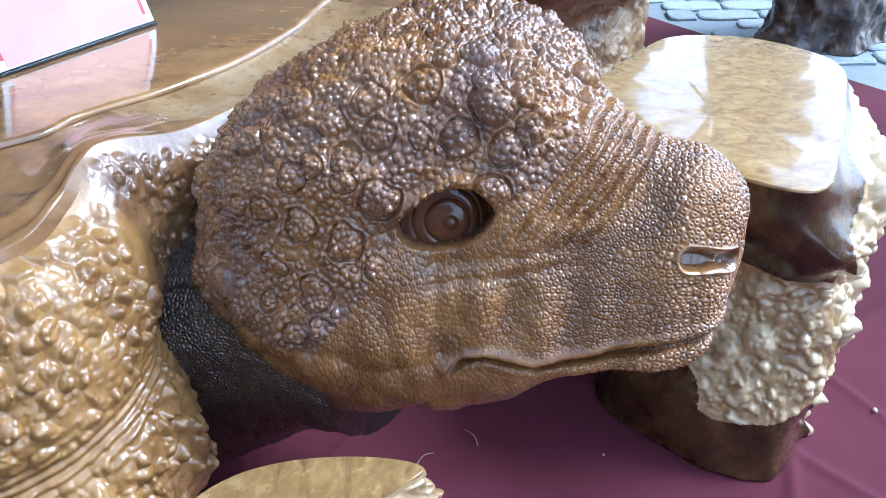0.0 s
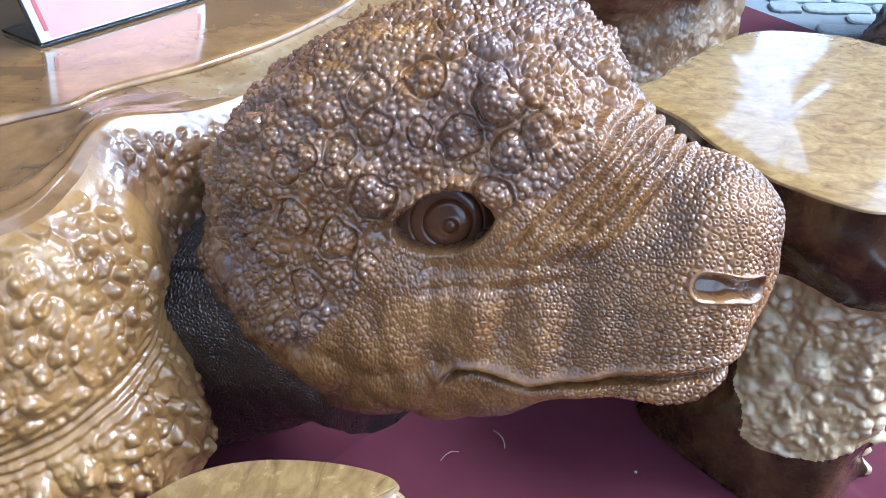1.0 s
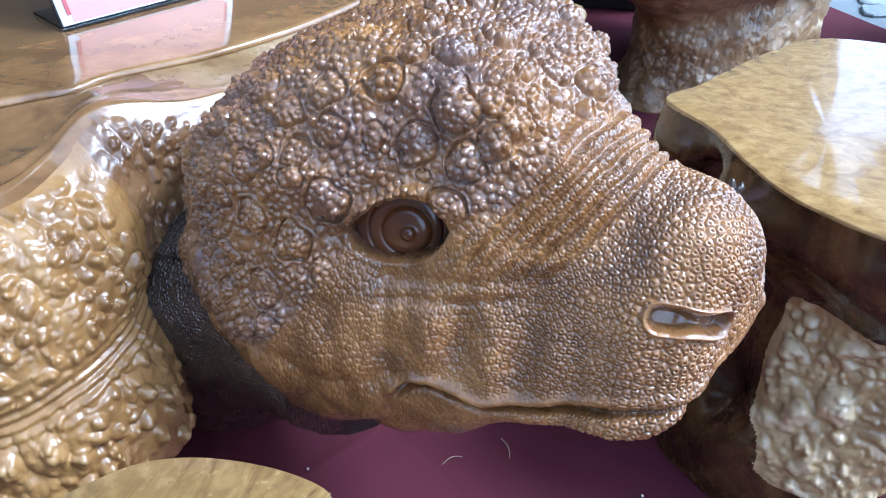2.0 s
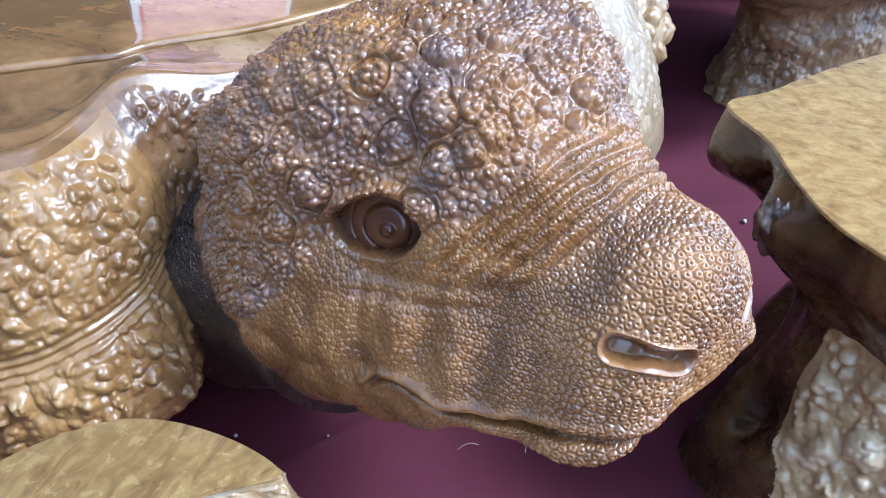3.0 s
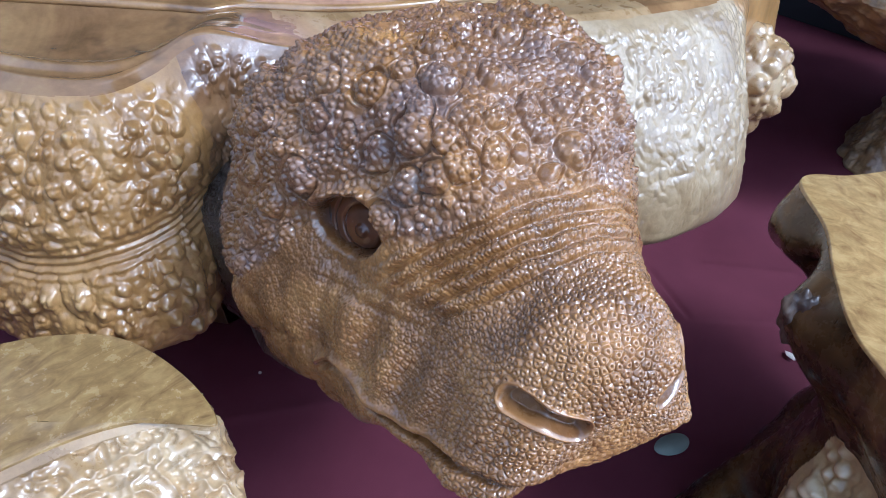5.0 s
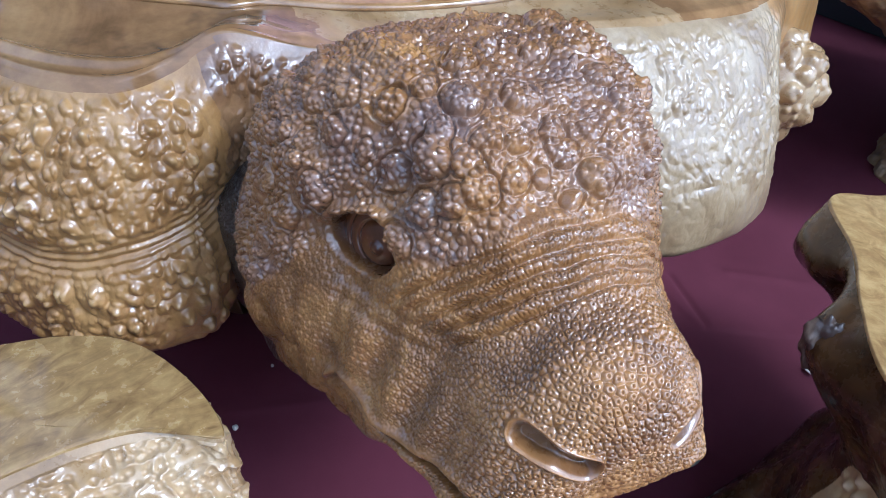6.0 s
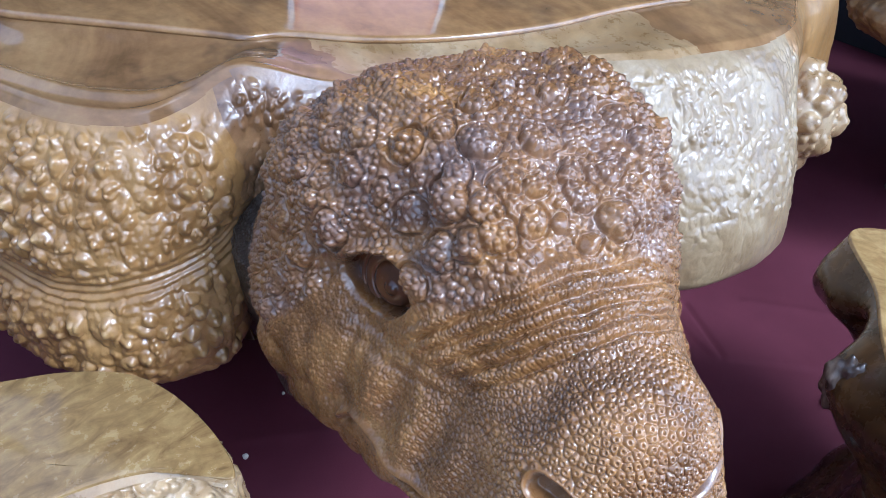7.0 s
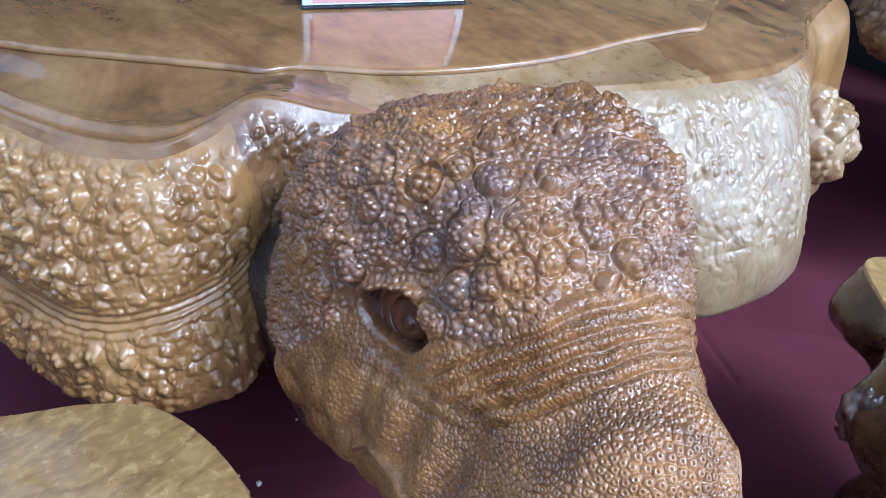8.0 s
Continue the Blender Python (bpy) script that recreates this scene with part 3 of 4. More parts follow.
def make_head():
    tip = 0.199
    a = np.pi / 2 * (1 - (1 - np.linspace(0, 1, 140)) ** 1.7)
    us = np.concatenate([np.linspace(-0.26, 0.155, 600)[:-1], 0.155 + (tip - 0.155) * np.sin(a)])
    shrink = np.concatenate([np.ones(599), np.clip(np.cos(a), 0.0, 1)])
    tuck = np.maximum(0.0, -0.235 - us) / 0.025
    sec = hermite(np.minimum(us, 0.175), HEAD_U, HEAD_SECTION)
    rows = []
    for u, k, tk, (wb, hb, wc, hc, wr, hr, ht, wt) in zip(us, shrink, tuck, sec):
        half = [(-ht, wt - 0.008), (-hr, wr), (-(hc + hr) / 2 - 0.001, (wc + wr) / 2), (-hc, wc), (-(hb + hc) / 2 - 0.012, (wb + wc) / 2 - 0.012), (-hb * 0.7, wb + 0.006)]
        ctrl = [(0, wt)] + half + [(0, wb)] + [(-v, w) for v, w in half[::-1]]
        c = closed_curve(ctrl, [84, 84, 78, 78, 60, 44, 24, 24, 30, 36, 46, 46, 50, 80])
        mid = 0.528
        blunt = np.where(c[:, 1] < mid, 0.46 + 0.14 * smoothstep(mid - 0.04, mid, c[:, 1]), 0.60)
        k = k ** blunt * (1 - 0.10 * tk ** 2)
        v = np.where(c[:, 0] > 0, 1 - 0.10 * min(1, max(0, u / 0.12)), 1) * c[:, 0] * k - SLANT * max(u, 0)
        w = mid + (c[:, 1] - mid) * k
        rows.append(np.column_stack([np.full(len(c), u), v, w]))
    g = np.stack(rows)
    n = grid_normals(g)
    p = g.reshape(-1, 3)
    # at the tip of the nose the rings close, and the skin faces forward
    front = smoothstep(0.25, 0.06, shrink)[:, None, None]
    n = n * (1 - front) + front * np.array([1.0, 0, 0])
    n /= np.linalg.norm(n, axis=2, keepdims=True)
    d, bark, polish_shade = head_relief(p)
    g = g + n * d.reshape(g.shape[:2])[:, :, None]
    me = grid_mesh("head", g, cap_first=True, cap_last=True)
    mark(me, "bark", bark)
    mark(me, "polish_shade", polish_shade)
    ob = link("head", me, HEAD_WOOD, table, "brown warty reptile head with a wrinkled snout")
    ob.matrix_local = HEAD_AT
    return ob


def capsule(p, a, b, ra, rb):
    """The distance of each point from the segment a to b, in radii that go from ra to rb."""
    a, b = np.array(a), np.array(b)
    ab = b - a
    t = np.clip((p - a) @ ab / (ab @ ab), 0, 1)
    return np.linalg.norm(p - a - t[:, None] * ab, axis=1) / (ra + (rb - ra) * t)


def head_relief(p):
    u, v, w = p[:, 0], p[:, 1], p[:, 2]
    axis = v + SLANT * np.maximum(u, 0)
    side = np.abs(axis)
    # where the knobby skin lies
    low = np.interp(u, [-0.22, -0.1, -0.06, -0.04, 0.0, 0.03, 0.06], [0.43, 0.45, 0.505, 0.548, 0.575, 0.57, 0.585])
    knobs = smoothstep(-0.006, 0.012, w - low + 0.006 * soft_noise(p, 0.02, 9) + 0.03 * np.minimum(0, soft_noise(p, 0.04, 10)) * smoothstep(-0.05, -0.09, u)) * (1 - smoothstep(0.064, 0.078, u + 0.1 * np.maximum(0.62 - w, 0) - 0.1 * np.maximum(axis, 0)))
    stray = smoothstep(-0.1, 0.3, soft_noise(p, 0.05, 19)) * smoothstep(-0.05, -0.09, u) * smoothstep(0.38, 0.45, w) * (1 - knobs)
    # wrinkles over the snout, sweeping back down the sides
    phase = u + 0.62 * np.maximum(0.605 - w, 0) + 0.003 * soft_noise(p, 0.035, 5) + 0.0015 * soft_noise(p, 0.012, 6)
    fold = smoothstep(0.058, 0.075, phase) * (1 - smoothstep(0.128, 0.142, phase)) * smoothstep(0.525, 0.56, w) * smoothstep(0.0, 0.04, u) * (1 - 0.6 * knobs)
    fold = fold * (1 - 0.55 * smoothstep(0.02, 0.06, axis))
    wave = 2 * np.abs(np.sin(phase * np.pi / 0.0128)) - 1
    # mounds of warts, each in a moat with a fine rim
    rng = random.Random(5)
    mounds = [tuple(p[np.argmin((u - a) ** 2 + (v - b) ** 2 + (w - c) ** 2)]) + (r,) for a, b, c, r in WARTS]
    soil = np.flatnonzero((knobs > 0.7) & (u > -0.25))
    for _ in range(260):
        c, r = p[soil[rng.randrange(len(soil))]], 0.0088 + 0.006 * rng.random() ** 1.3
        if all((c[0] - o[0]) ** 2 + (c[1] - o[1]) ** 2 + (c[2] - o[2]) ** 2 > (1.12 * (r + o[3])) ** 2 for o in mounds):
            mounds.append((*c, r))
    clear = len(WARTS)
    mounds = np.array(mounds)
    lone = np.zeros(len(p))
    bent = p + 0.0035 * np.column_stack([soft_noise(p, 0.011, 12), soft_noise(p, 0.011, 13), soft_noise(p, 0.011, 14)])
    least, tall = np.full(len(p), 9.0), np.zeros(len(p))
    for k, (cu, cv, cw, r) in enumerate(mounds):
        near = np.flatnonzero((np.abs(u - cu) < 1.6 * r) & (np.abs(v - cv) < 1.6 * r) & (np.abs(w - cw) < 1.6 * r))
        q = np.linalg.norm(bent[near] - (cu, cv, cw), axis=1) / r
        first = q < least[near]
        near, q = near[first], q[first]
        least[near] = q
        tall[near] = r * (0.47 if r > 0.0085 else 0.68) * (1.0 if k < clear and cu > -0.06 else 0.8)
        lone[near] = r < 0.0085
    dome = tall * np.clip(1 - least ** 2, 0, 1) ** 0.7
    moat, rim = np.exp(-((least - 1.02) / 0.07) ** 2), np.exp(-((least - 1.17) / 0.07) ** 2)
    lone = lone * (least < 1)
    # scales and beads, each round one point of the skin
    area = 0.0042 + 0.0004 * soft_noise(p, 0.05, 61) - 0.0005 * smoothstep(0.46, 0.42, w) + 0.0006 * smoothstep(0.13, 0.17, u)
    size = np.where(knobs > 0.5, 0.0054 + 0.0026 * soft_noise(p, 0.009, 62) - 0.0008 * (dome > 0.0006), area)
    pick = np.array(rng.sample(range(len(p)), 320000))
    pick = pick[(axis[pick] < 0.10) & (lone[pick] < 0.5)]
    kept = pick[scatter(p[pick], size[pick], rng, 0.0076)]
    gaps = 1.12 * size[kept]
    which, d1, d2 = nearest_two(p[kept], p)
    s = gaps[which]
    luck = rand3(which, which, which, 3)
    q, edge = d1 / (0.5 * s), (d2 - d1) / s
    ring = np.interp(q, [0.0, 0.14, 0.34, 0.50, 0.80, 1.0, 1.3], [0.0, 0.12, 0.85, 1.0, 0.92, 0.75, 0.5]) * smoothstep(0.0, 0.24, edge)
    bead = (np.clip(1 - (0.88 * q) ** 2, 0, 1) ** 0.5 - 0.5 * luck * np.exp(-(q / 0.22) ** 2)) * (0.1 + 0.9 * smoothstep(0.0, 0.32, edge)) * (0.3 + 1.0 * rand3(which, which, which, 4))
    worn = smoothstep(0.1, 0.45, soft_noise(p, 0.05, 68)) * smoothstep(-0.09, -0.13, u)
    wet = np.clip(moat + rim, 0, 1)
    grit = fractal(p, 0.0040, 63, 2) * 0.0008
    warty = dome + 0.54 * s * bead * (1 - 0.75 * wet) * (1 - lone) * (1 - 0.75 * worn) - 0.0022 * moat * (1 - rim) + 0.0016 * rim - 0.0022 + grit
    lumps = fractal(p, 0.028, 21) * 0.007
    d = knobs * (warty * (1 - 0.35 * worn) + lumps)
    d += stray * 0.4 * s * bead
    # mouth: a wavy groove under a smooth lip that hangs over it
    line = np.interp(u, [-0.002, 0.004, 0.014, 0.03, 0.048, 0.069, 0.09, 0.111, 0.132, 0.148, 0.165, 0.185, 0.2], [0.432, 0.436, 0.4455, 0.4505, 0.4475, 0.4465, 0.4535, 0.4585, 0.4665, 0.4725, 0.478, 0.482, 0.484])
    off = w - line
    along = smoothstep(-0.004, 0.004, u) * (1 - 0.55 * smoothstep(0.11, 0.175, u))
    corner = np.exp(-((u - 0.001) ** 2 + (w - 0.4355) ** 2) / 0.0065 ** 2) * (side > 0.05)
    wide = 0.0026 + 0.003 * np.exp(-((u - 0.006) / 0.012) ** 2)
    lip = along * np.exp(-((off - 0.0065) / 0.0058) ** 2)
    d += along * (-0.0095 * np.exp(-(off / wide) ** 2) + 0.0056 * np.exp(-((off - 0.0070) / 0.0044) ** 2) + 0.0014 * np.exp(-((off + 0.0070) / 0.003) ** 2)) + 0.0075 * corner
    # nostrils: shallow beans with a polished rim
    mirror = np.column_stack([u, np.where(axis > 0, -axis * 1.1, axis) - SLANT * np.maximum(u, 0), w])
    lobe = capsule(mirror, (0.1685, -0.0855, 0.5415), (0.1990, -0.0525, 0.5295), 0.0092, 0.0082)
    d += -0.0095 * (1 - smoothstep(0.45, 1.0, lobe)) + 0.0016 * np.exp(-((lobe - 1.14) / 0.13) ** 2)
    # eye sockets, almond shaped under a heavy brow
    ex, ey = u + 0.006, w - 0.558 - 0.18 * (u + 0.006)
    e = np.maximum(np.hypot(ex, ey + 0.0085), np.hypot(ex, ey - 0.0125)) / 0.0340
    out = np.array(pose(0, 0, 0, *EYE_TURN).to_3x3() @ Vector((0, 0, 1)))
    hollow = 0.016 * np.exp(-((u + 0.020) / 0.034) ** 2 - ((w - 0.550) / 0.028) ** 2) * (side > 0.05)
    d -= hollow
    behind = (np.column_stack([u, hollow - side, w]) - np.array([-0.0088, -0.117, 0.5515]) + 0.0155 * out) @ out
    d -= np.clip(behind / 0.86, 0.003, 0.034) * (1 - smoothstep(0.84, 1.02, e)) * (side > 0.05)
    d += (0.007 * np.exp(-((e - 1.16) / 0.13) ** 2) * smoothstep(0.0, 0.012, ey) * (1 - 0.7 * smoothstep(0.0, 0.02, ex)) + 0.0006 * np.exp(-((e - 1.08) / 0.05) ** 2) * smoothstep(0.0, -0.012, ey)) * (side > 0.05)
    smooth = np.maximum(np.maximum(lip, corner), 1 - smoothstep(1.2, 1.32, lobe))
    smooth = np.maximum(np.maximum(smooth, along * np.exp(-(off / 0.003) ** 2)), 1 - smoothstep(1.0, 1.1, e))
    # the ringed scales of snout, cheek and jaw
    strength = (1 - smooth) * (1 - knobs) * (1 - 0.6 * stray) * (0.75 + 0.25 * smoothstep(-0.12, 0.05, u)) * (0.8 + 0.2 * smoothstep(-0.015, 0.005, off)) * (1 + 0.2 * smoothstep(0.12, 0.16, u))
    d += strength * 0.0018 * ring
    d += fold * 0.0042 * (wave - 0.2) * (0.75 + 0.35 * soft_noise(p, 0.02, 15)) - 0.5 * fold * strength * 0.0018 * ring * smoothstep(0.2, -0.4, wave)
    under = np.exp(-((w - 0.525 - 0.20 * u) / 0.005) ** 2) + np.exp(-((w - 0.512 - 0.18 * u) / 0.004) ** 2)
    d -= 0.0026 * under * smoothstep(-0.03, 0.0, u) * (1 - smoothstep(0.06, 0.10, u)) * (side > 0.04)
    # pillows above the lip, and soft lumps on cheek and jaw
    pillow = np.exp(-((w - 0.49) / 0.028) ** 2) * smoothstep(-0.012, 0.01, u) * (1 - smoothstep(0.10, 0.14, u))
    d += pillow * 0.0046 * np.cos((u - 0.026) * 2 * np.pi / 0.043)
    jaw = (1 - smoothstep(0.44, 0.5, w)) * (1 - smoothstep(0.0, 0.04, u))
    jl, _ = warts(p, 0.05, 73, keep=0.9, small=0.4, large=0.62)
    d += jaw * 0.27 * jl + fractal(p, 0.05, 71) * 0.0042 * (1 - knobs) * (1 - smooth)
    crease = ridge(u, w, (-0.012, 0.525), (-0.004, 0.45), 0.006) + 0.8 * ridge(u, w, (-0.05, 0.50), (-0.03, 0.42), 0.008)
    d += (side > 0.05) * (-0.004 * crease + 0.0045 * np.exp(-((u - 0.012) ** 2 + (w - 0.50) ** 2) / 0.018 ** 2))
    bark = knobs * np.clip(0.4 + 0.6 * soft_noise(p, 0.045, 33) + 0.3 * soft_noise(p, 0.012, 34), 0, 1)
    # eye sockets are polished dark; nostrils and mouth groove have shade put into the colour
    polish_shade = np.maximum((1 - smoothstep(0.92, 1.04, e)) * (side > 0.05), 0.55 * (1 - smoothstep(0.8, 1.05, lobe)))
    polish_shade = np.maximum(polish_shade, 0.7 * along * np.exp(-(off / 0.0028) ** 2))
    return d, bark, polish_shade


make_head()


def make_neck():
    rows = []
    for u in np.linspace(-0.34, -0.1, 80):
        a = np.linspace(0, 2 * np.pi, 260, endpoint=False) + np.pi / 2
        rows.append(np.column_stack([np.full(260, u), (0.186 + 0.25 * max(0, -0.2 - u)) * np.cos(a), 0.395 + (np.where(np.sin(a) > 0, 0.135 + 0.25 * min(0, u + 0.2), 0.145 + 0.9 * max(0, -0.15 - u))) * np.sin(a)]))
    g = np.stack(rows)
    n = grid_normals(g)
    p = g.reshape(-1, 3)
    w2, _ = warts(p, 0.011, 81, keep=0.95)
    d = 0.34 * w2 + 0.006 * fractal(p, 0.08, 83)
    g = g + n * d.reshape(g.shape[:2])[:, :, None]
    me = grid_mesh("neck", g, True, True)
    mark(me, "scales", np.ones(len(p)))
    mark_skin(me, p.reshape(g.shape))
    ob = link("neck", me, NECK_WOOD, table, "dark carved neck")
    ob.matrix_local = HEAD_AT


make_neck()


def make_eye(v, turn):
    """A turned eyeball: a small pupil on a wide dome, in rings that lie a little behind it."""
    prof = [(0.0, 0.0128), (0.0024, 0.0124), (0.0044, 0.0110), (0.0058, 0.0092), (0.0068, 0.0085), (0.0095, 0.0085), (0.0135, 0.0076), (0.0165, 0.0062), (0.0180, 0.0044), (0.0188, 0.0032), (0.0194, 0.0045), (0.0204, 0.0048),
            (0.0218, 0.0043), (0.0248, 0.0040), (0.0266, 0.0028), (0.0274, 0.0014), (0.0280, 0.0027), (0.0290, 0.0029), (0.0304, 0.0020), (0.0345, 0.0012), (0.0365, -0.0008), (0.0372, 0.0000), (0.0382, -0.0002), (0.047, -0.0060)]
    prof = np.array(prof)[::-1]
    a = np.linspace(0, 2 * np.pi, 90, endpoint=False)
    g = np.stack([np.column_stack([r * np.cos(a) - 0.12 * max(0.0, r - 0.006), r * np.sin(a) + 0.06 * max(0.0, r - 0.006), np.full(90, h - 0.0128)]) for r, h in prof[:-1]])
    ob = link("eye", grid_mesh("eye", g, cap_last=True), EYE_WOOD, table, "polished eye with turned rings")
    ob.matrix_local = HEAD_AT @ pose(-0.0088, v, 0.5515, *turn)
    return ob


make_eye(-0.117, EYE_TURN)
make_eye(0.117, (-EYE_TURN[0], 0, -EYE_TURN[2]))


# ---------------------------------------------------------------- stools
def ring_body(name, levels, counts, knobs, seed, rows, lump=0.015, fade=0.03, dents=(), mix=(0.32, 0.6, 0.6, 0.002), knee=0.0):
    """A trunk lofted through closed outlines from the floor up; knobs(p) gives the depth of its warts from 0 to 1."""
    zs = [z for z, _ in levels]
    loops = np.stack([closed_curve(o, counts) for _, o in levels])
    t = np.concatenate([np.linspace(zs[0], knee, rows // 3)[:-1], np.linspace(knee, zs[-1], rows - rows // 3 + 1)]) if knee else np.linspace(zs[0], zs[-1], rows)
    g = hermite(t, zs, loops.reshape(len(zs), -1)).reshape(rows, -1, 2)
    g = np.concatenate([g, np.repeat(t[:, None], g.shape[1], 1)[:, :, None]], 2)
    n = grid_normals(g)
    p = g.reshape(-1, 3)
    bent = p + 0.008 * np.column_stack([fractal(p, 0.05, seed + 3), fractal(p, 0.05, seed + 4), fractal(p, 0.05, seed + 5)])
    w1, _ = warts(bent, 0.04, seed, keep=0.75)
    w2, _ = warts(bent, 0.018, seed + 10, keep=0.85)
    w3, _ = warts(p, 0.008, seed + 20, keep=0.8)
    k = knobs(p)
    creases = (1 - np.abs(soft_noise(bent, 0.011, seed + 30))) ** 2
    d = fractal(p, 0.12, seed) * lump + k * (mix[0] * w1 + mix[1] * w2 + mix[2] * w3 - mix[3] * creases)
    for cx, cy, cz, r, depth in dents:
        d -= depth * np.exp(-((p[:, 0] - cx) ** 2 + (p[:, 1] - cy) ** 2 + (p[:, 2] - cz) ** 2) / r ** 2)
    d *= np.repeat(1 - smoothstep(zs[-1] - fade, zs[-1] - 0.004, t), g.shape[1])
    g = g + n * d.reshape(g.shape[:2])[:, :, None]
    g[0, :, 2] = 0.0
    me = grid_mesh(name, g, cap_first=True)
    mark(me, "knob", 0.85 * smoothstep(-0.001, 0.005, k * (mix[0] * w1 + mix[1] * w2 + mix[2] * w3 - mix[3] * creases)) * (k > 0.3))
    return me, g, k.reshape(g.shape[:2])


def seat_mesh(rim, height, lip=0.012, inset=0.03):
    c = rim.mean(0)
    rows = [rim]
    for a in np.linspace(0, np.pi / 2, 7)[1:]:
        q = rim + (c - rim) * inset * (1 - np.cos(a))
        q[:, 2] = height - lip + lip * np.sin(a)
        rows.append(q)
    for f in (0.25, 0.5, 0.75):
        q = rim + (c - rim) * (inset + (1 - inset) * f)
        q[:, 2] = height
        rows.append(q)
    g = np.stack(rows)
    d = 0.0022 * fractal(g.reshape(-1, 3), 0.07, 7).reshape(g.shape[:2])
    d[0] = 0
    g[:, :, 2] += d
    return grid_mesh("seat", g, cap_last=True)


# the stool beyond the snout: outlines from the floor to the seat
R_FOOT = [(0.21, 0.90), (0.19, 0.824), (0.266, 0.735), (0.39, 0.68), (0.445, 0.70), (0.53, 0.85), (0.55, 1.0), (0.51, 1.1), (0.44, 1.16), (0.36, 1.16), (0.29, 1.1), (0.24, 1.0)]
R_STEP = [(0.27, 0.93), (0.225, 0.855), (0.272, 0.742), (0.385, 0.69), (0.452, 0.715), (0.54, 0.85), (0.56, 1.0), (0.52, 1.1), (0.45, 1.17), (0.37, 1.17), (0.30, 1.11), (0.25, 1.02)]
R_SHELF = [(0.305, 0.96), (0.275, 0.89), (0.295, 0.81), (0.37, 0.76), (0.47, 0.745), (0.55, 0.86), (0.575, 1.0), (0.54, 1.11), (0.46, 1.19), (0.38, 1.2), (0.32, 1.14), (0.28, 1.04)]
R_WAIST = [(0.24, 0.985), (0.262, 0.905), (0.285, 0.85), (0.345, 0.795), (0.445, 0.76), (0.555, 0.86), (0.58, 1.0), (0.56, 1.13), (0.475, 1.23), (0.375, 1.24), (0.30, 1.17), (0.255, 1.06)]
R_LEDGE = [(0.152, 0.995), (0.25, 0.925), (0.247, 0.838), (0.325, 0.785), (0.46, 0.725), (0.55, 0.85), (0.58, 1.0), (0.58, 1.147), (0.483, 1.265), (0.36, 1.285), (0.27, 1.21), (0.2, 1.08)]
R_UNDER = [(0.138, 0.995), (0.212, 0.915), (0.226, 0.838), (0.322, 0.772), (0.41, 0.738), (0.525, 0.85), (0.578, 1.0), (0.58, 1.147), (0.487, 1.275), (0.354, 1.298), (0.25, 1.225), (0.165, 1.08)]
R_SEAT = [(0.145, 1.02), (0.205, 0.945), (0.247, 0.868), (0.307, 0.786), (0.408, 0.740), (0.477, 0.862), (0.542, 1.02), (0.580, 1.163), (0.490, 1.283), (0.354, 1.302), (0.272, 1.222), (0.190, 1.085)]


def stool_r_knobs(p):
    x, y, z = p.T
    front = smoothstep(0.30, 0.33, x + 0.02 * soft_noise(p, 0.05, 91)) * smoothstep(0.075, 0.10, z + 0.012 * soft_noise(p, 0.04, 92) - 0.09 * (x - 0.38)) * (1 - smoothstep(0.27, 0.30, z))
    flank = smoothstep(0.47, 0.5, x + 0.02 * soft_noise(p, 0.05, 93))
    back = smoothstep(1.12, 1.17, y) * smoothstep(0.2, 0.3, z)
    return np.maximum(np.maximum(front, flank), back) * (1 - smoothstep(0.405, 0.42, z))


def make_stool_r():
    thing = tagged(new("stool"), "burl wood stool with hollow dark side and glossy flat seat", "stool", "stools round the carved table")
    me, g, k = ring_body("trunk", [(0.0, R_FOOT), (0.09, R_STEP), (0.215, R_SHELF), (0.275, R_WAIST), (0.33, R_LEDGE), (0.385, R_UNDER), (0.42, R_SEAT)], [40, 40, 44, 50, 44, 40, 24, 20, 20, 20, 24, 34],
                         stool_r_knobs, 101, 230, lump=0.013, fade=0.035, mix=(0.85, 0.7, 0.45, 0.003), dents=((0.225, 0.915, 0.375, 0.028, 0.05), (0.235, 0.88, 0.27, 0.05, 0.04), (0.245, 0.80, 0.14, 0.05, 0.055), (0.30, 0.77, 0.30, 0.04, 0.025), (0.20, 1.0, 0.30, 0.05, 0.05),
                                                                              (0.380, 0.769, 0.256, 0.013, -0.020), (0.356, 0.740, 0.183, 0.011, -0.013), (0.381, 0.726, 0.189, 0.009, -0.011), (0.412, 0.758, 0.271, 0.008, -0.010), (0.373, 0.714, 0.132, 0.010, -0.010)))
    link("trunk", me, STOOL_WOOD, thing)
    two_woods(me, k, CREAM_BURL)
    link("seat", seat_mesh(g[-1], 0.424, 0.004, 0.012), SEAT_WOOD, thing, "flat glossy pale wooden seat")
    # a torn splinter of root on the hollow side
    bm = bmesh.new()
    bmesh.ops.create_icosphere(bm, subdivisions=4, radius=1.0)
    for v in bm.verts:
        f = 1 + 0.6 * noise.noise(v.co * 1.5) + 0.3 * noise.noise(v.co * 4.0)
        v.co = Vector((0.238, 0.842, 0.378)) + Vector((v.co.x * 0.017, v.co.y * 0.017, v.co.z * 0.030)) * f
    part("splinter", bm, DARK_ROOT, thing, "rough torn root stub")
    return thing


make_stool_r()

